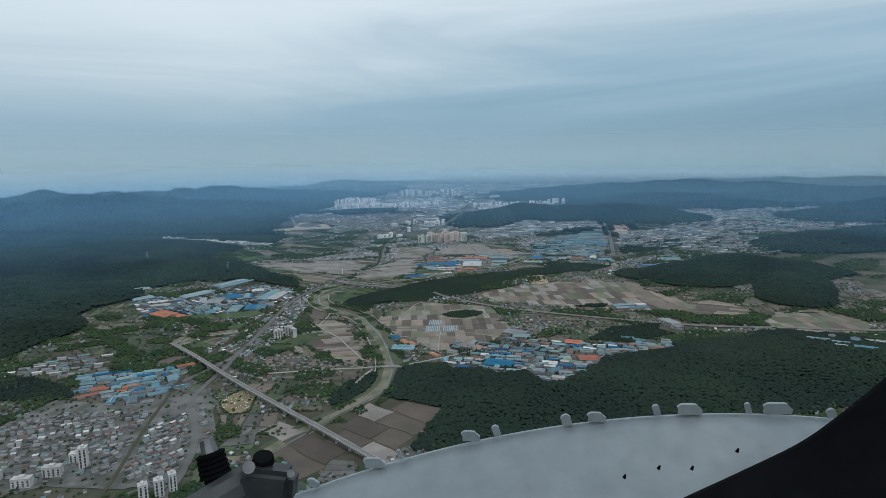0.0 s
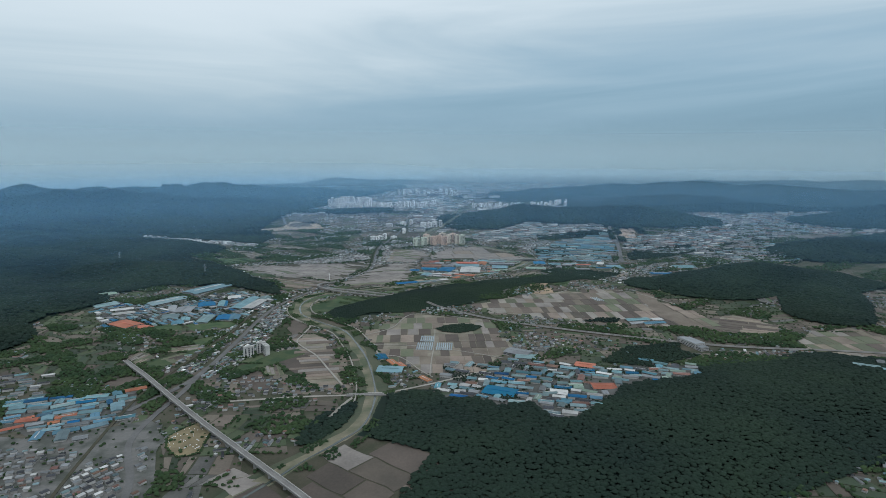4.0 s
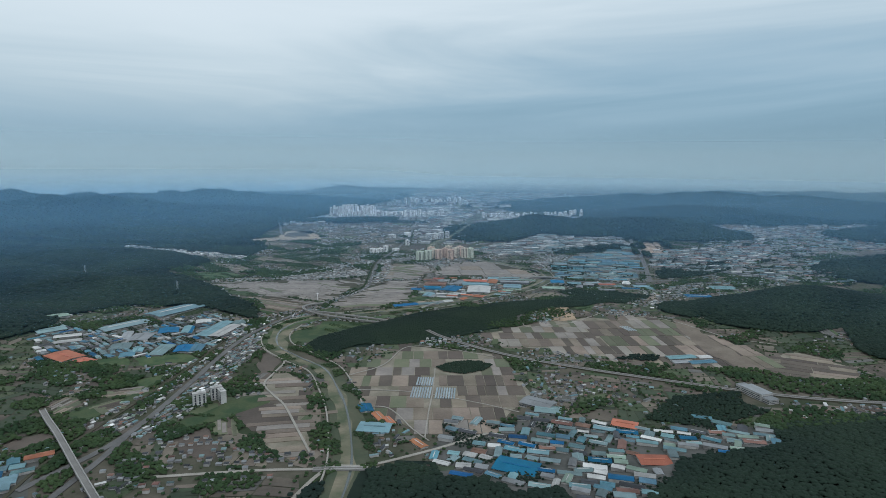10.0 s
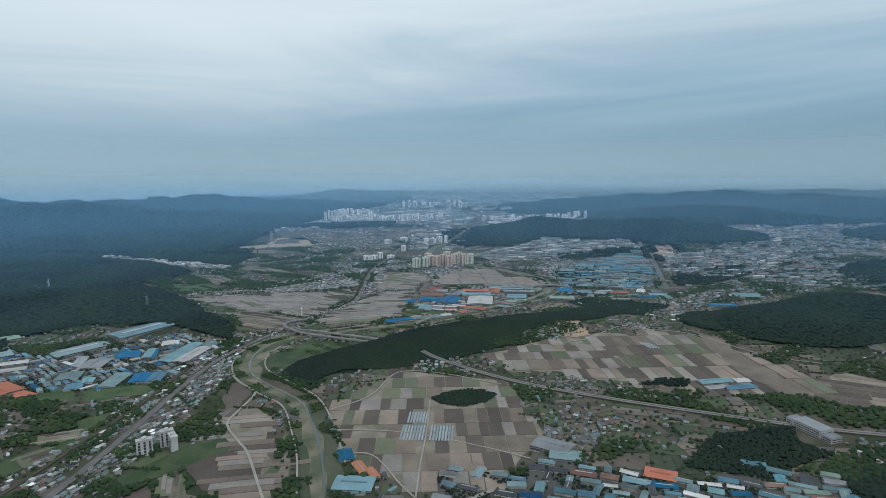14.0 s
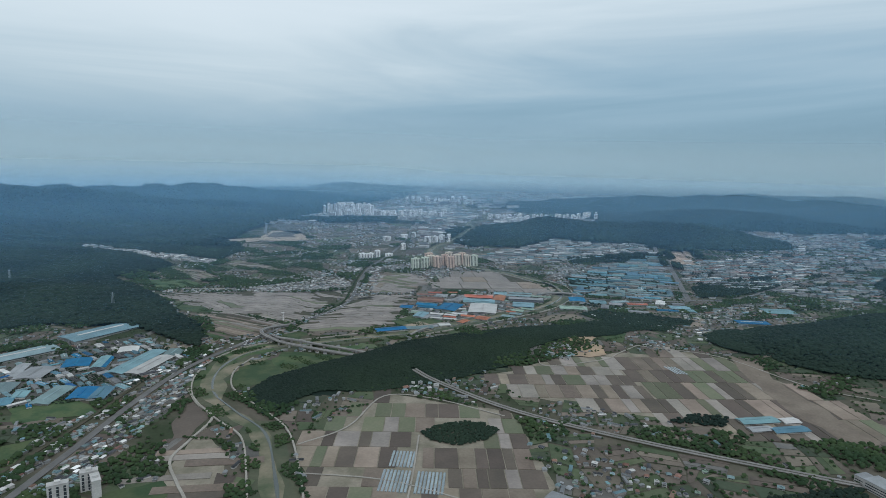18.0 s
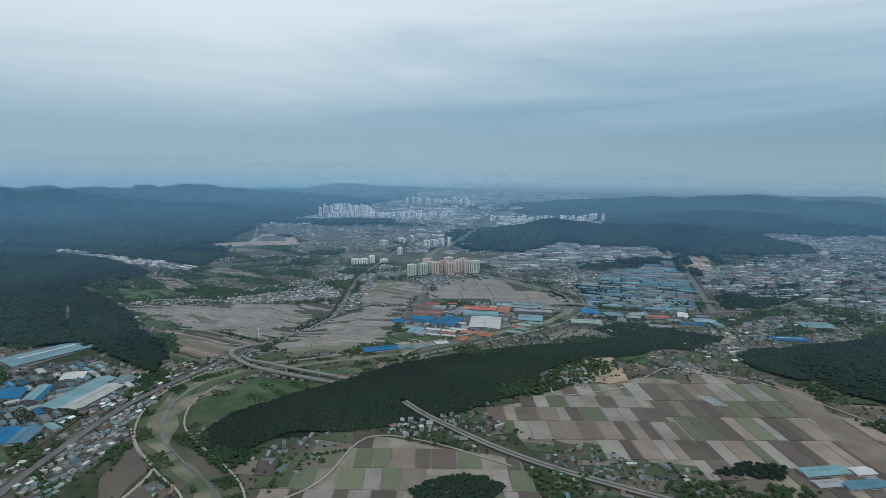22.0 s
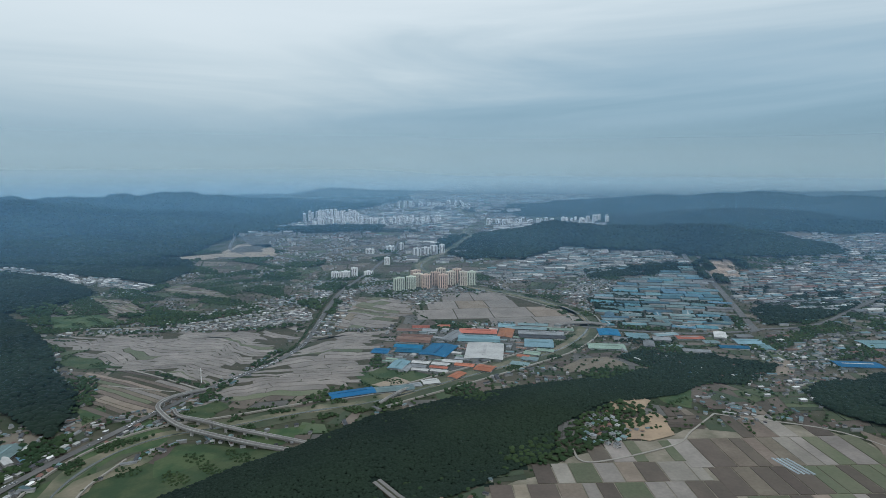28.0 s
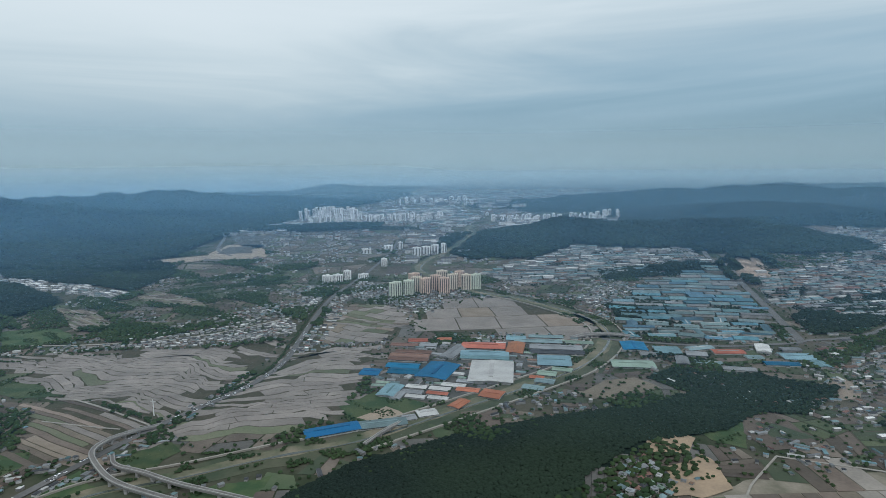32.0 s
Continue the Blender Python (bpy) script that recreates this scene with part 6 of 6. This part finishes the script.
# ---- traffic on the trunk road ----
def car_model():
    root = thing("car", "small car on the trunk road", "car", "cars on the trunk road")
    part("body", box_bm(-0.24, 0.24, -0.58, 0.58, 0.08, 0.24), M_CAR, root)
    bm = bmesh.new()
    lo = [bm.verts.new(p) for p in ((-0.22, -0.40, 0.24), (0.22, -0.40, 0.24), (0.22, 0.28, 0.24), (-0.22, 0.28, 0.24))]
    hi = [bm.verts.new(p) for p in ((-0.17, -0.28, 0.40), (0.17, -0.28, 0.40), (0.17, 0.10, 0.40), (-0.17, 0.10, 0.40))]
    bm.faces.new(hi)
    for i in range(4):
        bm.faces.new((lo[i], lo[(i + 1) % 4], hi[(i + 1) % 4], hi[i]))
    part("cabin", bm, M_GLASS, root, "dark glazed cabin")
    for sx in (-1, 1):
        for sy in (-1, 1):
            part("wheel", rod_bm((sx * 0.20, sy * 0.36, 0.09), (sx * 0.26, sy * 0.36, 0.09), 0.09, sides=8), M_RUBBER, root)
    return root


CAR = car_model()
rnd = random.Random(5)
for i in range(84):
    k = rnd.randrange(22, len(MAIN_LINE) - 26) if i < 44 else rnd.randrange(42, 62)
    p, s = MAIN_LINE[k].lerp(MAIN_LINE[k + 1], rnd.random()), side_of(MAIN_LINE, k)
    lane = rnd.choice((-1.8, -0.7, 0.7, 1.8))
    settle(CAR, p.x + s.x * lane, p.y + s.y * lane, math.atan2(s.y, s.x), rnd.choice((1.5, 1.5, 2.2)), 1.6, z=ground_z(p.x, p.y) + 0.55)


# ---- pylons and a mast ----
def pylon(x, y, high):
    root = thing("power_pylon", "grey steel lattice power pylon on the wooded slope", "pylon", "power pylons", at=Matrix.Translation((x, y, ground_z(x, y))))
    b, t = high * 0.09, high * 0.02
    for sx in (-1, 1):
        for sy in (-1, 1):
            part("leg", rod_bm((sx * b, sy * b, -1), (sx * t, sy * t, high), 0.16, 0.10, 6), M_STEEL, root)
    for k in range(6):
        u = 0.1 + 0.14 * k
        w, w2 = b + (t - b) * u, b + (t - b) * (u + 0.14)
        for sy in (-1, 1):
            part("brace", rod_bm((-w, sy * w, high * u), (w2, sy * w2, high * (u + 0.14)), 0.08, sides=5), M_STEEL, root)
    for u in (0.66, 0.80, 0.93):
        part("crossarm", box_bm(-high * 0.13, high * 0.13, -0.12, 0.12, high * u, high * u + 0.2), M_STEEL, root)


pylon(-393, 948, 15)
pylon(-560, 1010, 14)
mast = thing("mast", "slender white mast standing in the paddies", "mast", at=Matrix.Translation((-203, 938, 0)))
part("pole", rod_bm((0, 0, -0.5), (0, 0, 11), 0.3, 0.18, 8), M_FLATS["white"], mast)
part("arm", box_bm(-1.6, 1.6, -0.15, 0.15, 9.4, 9.7), M_FLATS["white"], mast)

# ---- tinted sheets standing in for haze in the far valley ----
def haze_sheet(radius, dens, low, high, tint):
    """An upright see-through sheet, bent round the valley, its tint imitating haze."""
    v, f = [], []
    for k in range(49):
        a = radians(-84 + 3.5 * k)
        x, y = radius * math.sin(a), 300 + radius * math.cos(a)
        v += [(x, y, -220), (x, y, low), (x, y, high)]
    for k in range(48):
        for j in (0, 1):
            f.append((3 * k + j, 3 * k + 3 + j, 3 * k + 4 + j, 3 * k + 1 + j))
    me = mesh_of("haze", v, f, haze_sheet_mat("thin_haze", dens, low, high, tint))
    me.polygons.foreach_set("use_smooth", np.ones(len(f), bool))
    tagged(new("backdrop_haze", me), "thin see-through sheet tinted as blue-grey haze in the far valley", "haze", kind="structure")


for veil in HAZE_SHEETS:
    haze_sheet(*veil)

# ---- the aircraft's nose and window, where the flight begins ----
def sight(u, v, d):
    """A place d ahead of the first eye point, u to the right and v up for each metre ahead."""
    return (u * d, v * d, -d)


def sheet_bm(rows):
    bm = bmesh.new()
    g = [[bm.verts.new(p) for p in r] for r in rows]
    for a, b in zip(g, g[1:]):
        for k in range(len(a) - 1):
            bm.faces.new((a[k], a[k + 1], b[k + 1], b[k]))
    return bm


def solid(bm, t):
    bmesh.ops.recalc_face_normals(bm, faces=bm.faces)
    bmesh.ops.solidify(bm, geom=bm.faces[:], thickness=t)
    return bm


def rim(u):
    return -0.272 - 0.262 * (u - 0.47) ** 2


def build_aircraft():
    craft = thing("aircraft", "grey aircraft nose with window frame and folded wiper, in flight", "aircraft", at=pose(*PATH[0][1:]))
    us = [-0.34 + 0.02 * k for k in range(54)]
    skin = sheet_bm([[sight(u, rim(u) - 0.012 - 0.30 * t - 0.02 * t * t, 0.46 - 0.13 * t) for u in us] for t in (0, 0.06, 0.14, 0.25, 0.4, 0.6, 0.8, 1.0)])
    for f in skin.faces:
        f.smooth = True
    part("nose_skin", solid(skin, 0.004), M_NOSE, craft, "smooth pale grey painted nose skin")
    part("edge_strip", solid(sheet_bm([[sight(u, rim(u) + o, 0.462) for u in us] for o in (0.0, -0.012)]), 0.003), M_CLIP, craft, "pale sealant strip along the window's lower edge")
    for u, w, h in ((-0.262, 0.020, 0.016), (-0.214, 0.018, 0.018), (-0.112, 0.036, 0.022), (-0.07, 0.007, 0.020), (0.047, 0.030, 0.022), (0.091, 0.013, 0.022), (0.207, 0.018, 0.024), (0.255, 0.030, 0.020), (0.357, 0.012, 0.022), (0.409, 0.040, 0.024), (0.509, 0.010, 0.022), (0.557, 0.048, 0.024), (0.648, 0.016, 0.020)):
        h *= 0.75
        c = Vector(sight(u, rim(u) + h / 2, 0.458))
        a, b, r = w * 0.22, h * 0.24, min(w * 0.2, h * 0.26)
        ring = [(-a, -b), (a, -b)] + [(a - r + r * math.cos(q), b - r + r * math.sin(q)) for q in (0, 0.5, 1.05, 1.57)] + [(-a + r - r * math.sin(q), b - r + r * math.cos(q)) for q in (0, 0.5, 1.05, 1.57)]
        bm = bmesh.new()
        bm.faces.new([bm.verts.new((c.x + x - 0.002 * (y > 0), c.y + y, c.z + 0.3 * y)) for x, y in ring])
        solid(bm, 0.0022)
        part("clip", bm, M_CLIP, craft, "small pale rounded clip")
    for u, v in ((0.300, -0.376), (0.357, -0.361), (0.412, -0.362), (0.487, -0.333)):
        c = Vector(sight(u, v, 0.40))
        part("dirt_spot", rod_bm(c - Vector((0, 0.0012, 0)), c + Vector((0.0006, 0.0012, 0.001)), 0.0012, 0.0006, 7), M_RUBBER, craft, "dark dead-insect speck")
    # window frame across the lower corner
    curve = smooth_line([sight(*p) for p in ((0.96, -0.02, 0.30), (0.79, -0.165, 0.30), (0.69, -0.248, 0.295), (0.60, -0.315, 0.29), (0.50, -0.365, 0.285), (0.36, -0.43, 0.28), (0.22, -0.50, 0.28))], 5)
    rows = []
    for o, back in ((0.0, 0.0), (-0.012, 0.004), (-0.03, 0.022), (-0.045, 0.03), (-0.10, 0.05), (-0.22, 0.09)):
        rows.append([(p.x - o * 0.55, p.y + o, p.z + back) for p in curve])
    frame_bm = sheet_bm(rows)
    for f in frame_bm.faces:
        f.smooth = True
    part("window_frame", solid(frame_bm, 0.006), M_RUBBER, craft, "black window frame with a rubber seal")
    # wiper
    wiper = part("wiper", rod_bm(sight(-0.50, -0.49, 0.36), sight(-0.32, -0.385, 0.40), 0.011, 0.0125, 10), M_WIPER, craft, "black wiper arm with spring boot and bolts")
    head = box_bm(-0.019, 0.019, -0.0115, 0.0115, -0.012, 0.012)
    bmesh.ops.bevel(head, geom=head.edges[:], offset=0.005, segments=3, affect="EDGES")
    head.transform(Matrix.Translation(sight(-0.292, -0.388, 0.398)) @ Matrix.Rotation(radians(-6), 4, "Z"))
    part("pivot_block", head, M_WIPER, wiper)
    low, top = Vector(sight(-0.372, -0.392, 0.40)), Vector(sight(-0.392, -0.315, 0.402))
    for k in range(5):
        c = low.lerp(top, 0.22 + 0.10 * k)
        part("boot_ring", rod_bm(c, c + (top - low).normalized() * 0.0022, 0.0105 - 0.0004 * k, 0.0095, 14), M_RUBBER, wiper)
    part("boot_core", rod_bm(low, low.lerp(top, 0.72), 0.008, 0.007, 12), M_RUBBER, wiper)
    part("cap", rod_bm(low.lerp(top, 0.70), top, 0.0062, 0.0045, 8), M_BOLT, wiper, "worn brownish metal cap")
    b0 = Vector(sight(-0.298, -0.352, 0.402))
    part("knob", rod_bm(b0, b0 + Vector((0.0005, 0.004, 0.0015)), 0.0075, 0.0066, 14), M_RUBBER, wiper)
    part("knob_stem", rod_bm(b0 - Vector((0, 0.006, 0)), b0, 0.0035, 0.0035, 10), M_BOLT, wiper)
    part("bolt", rod_bm(Vector(sight(-0.322, -0.362, 0.385)), Vector(sight(-0.322, -0.362, 0.380)), 0.0045, 0.004, 10), M_BOLT, wiper)
    part("bolt", rod_bm(Vector(sight(-0.252, -0.372, 0.386)), Vector(sight(-0.252, -0.372, 0.381)), 0.003, 0.0026, 10), M_BOLT, wiper)


build_aircraft()

for model in list(FACTORY.values()) + HOUSES + [CAR]:
    if model not in USED:
        for o in (*model.children_recursive, model):
            bpy.data.objects.remove(o)
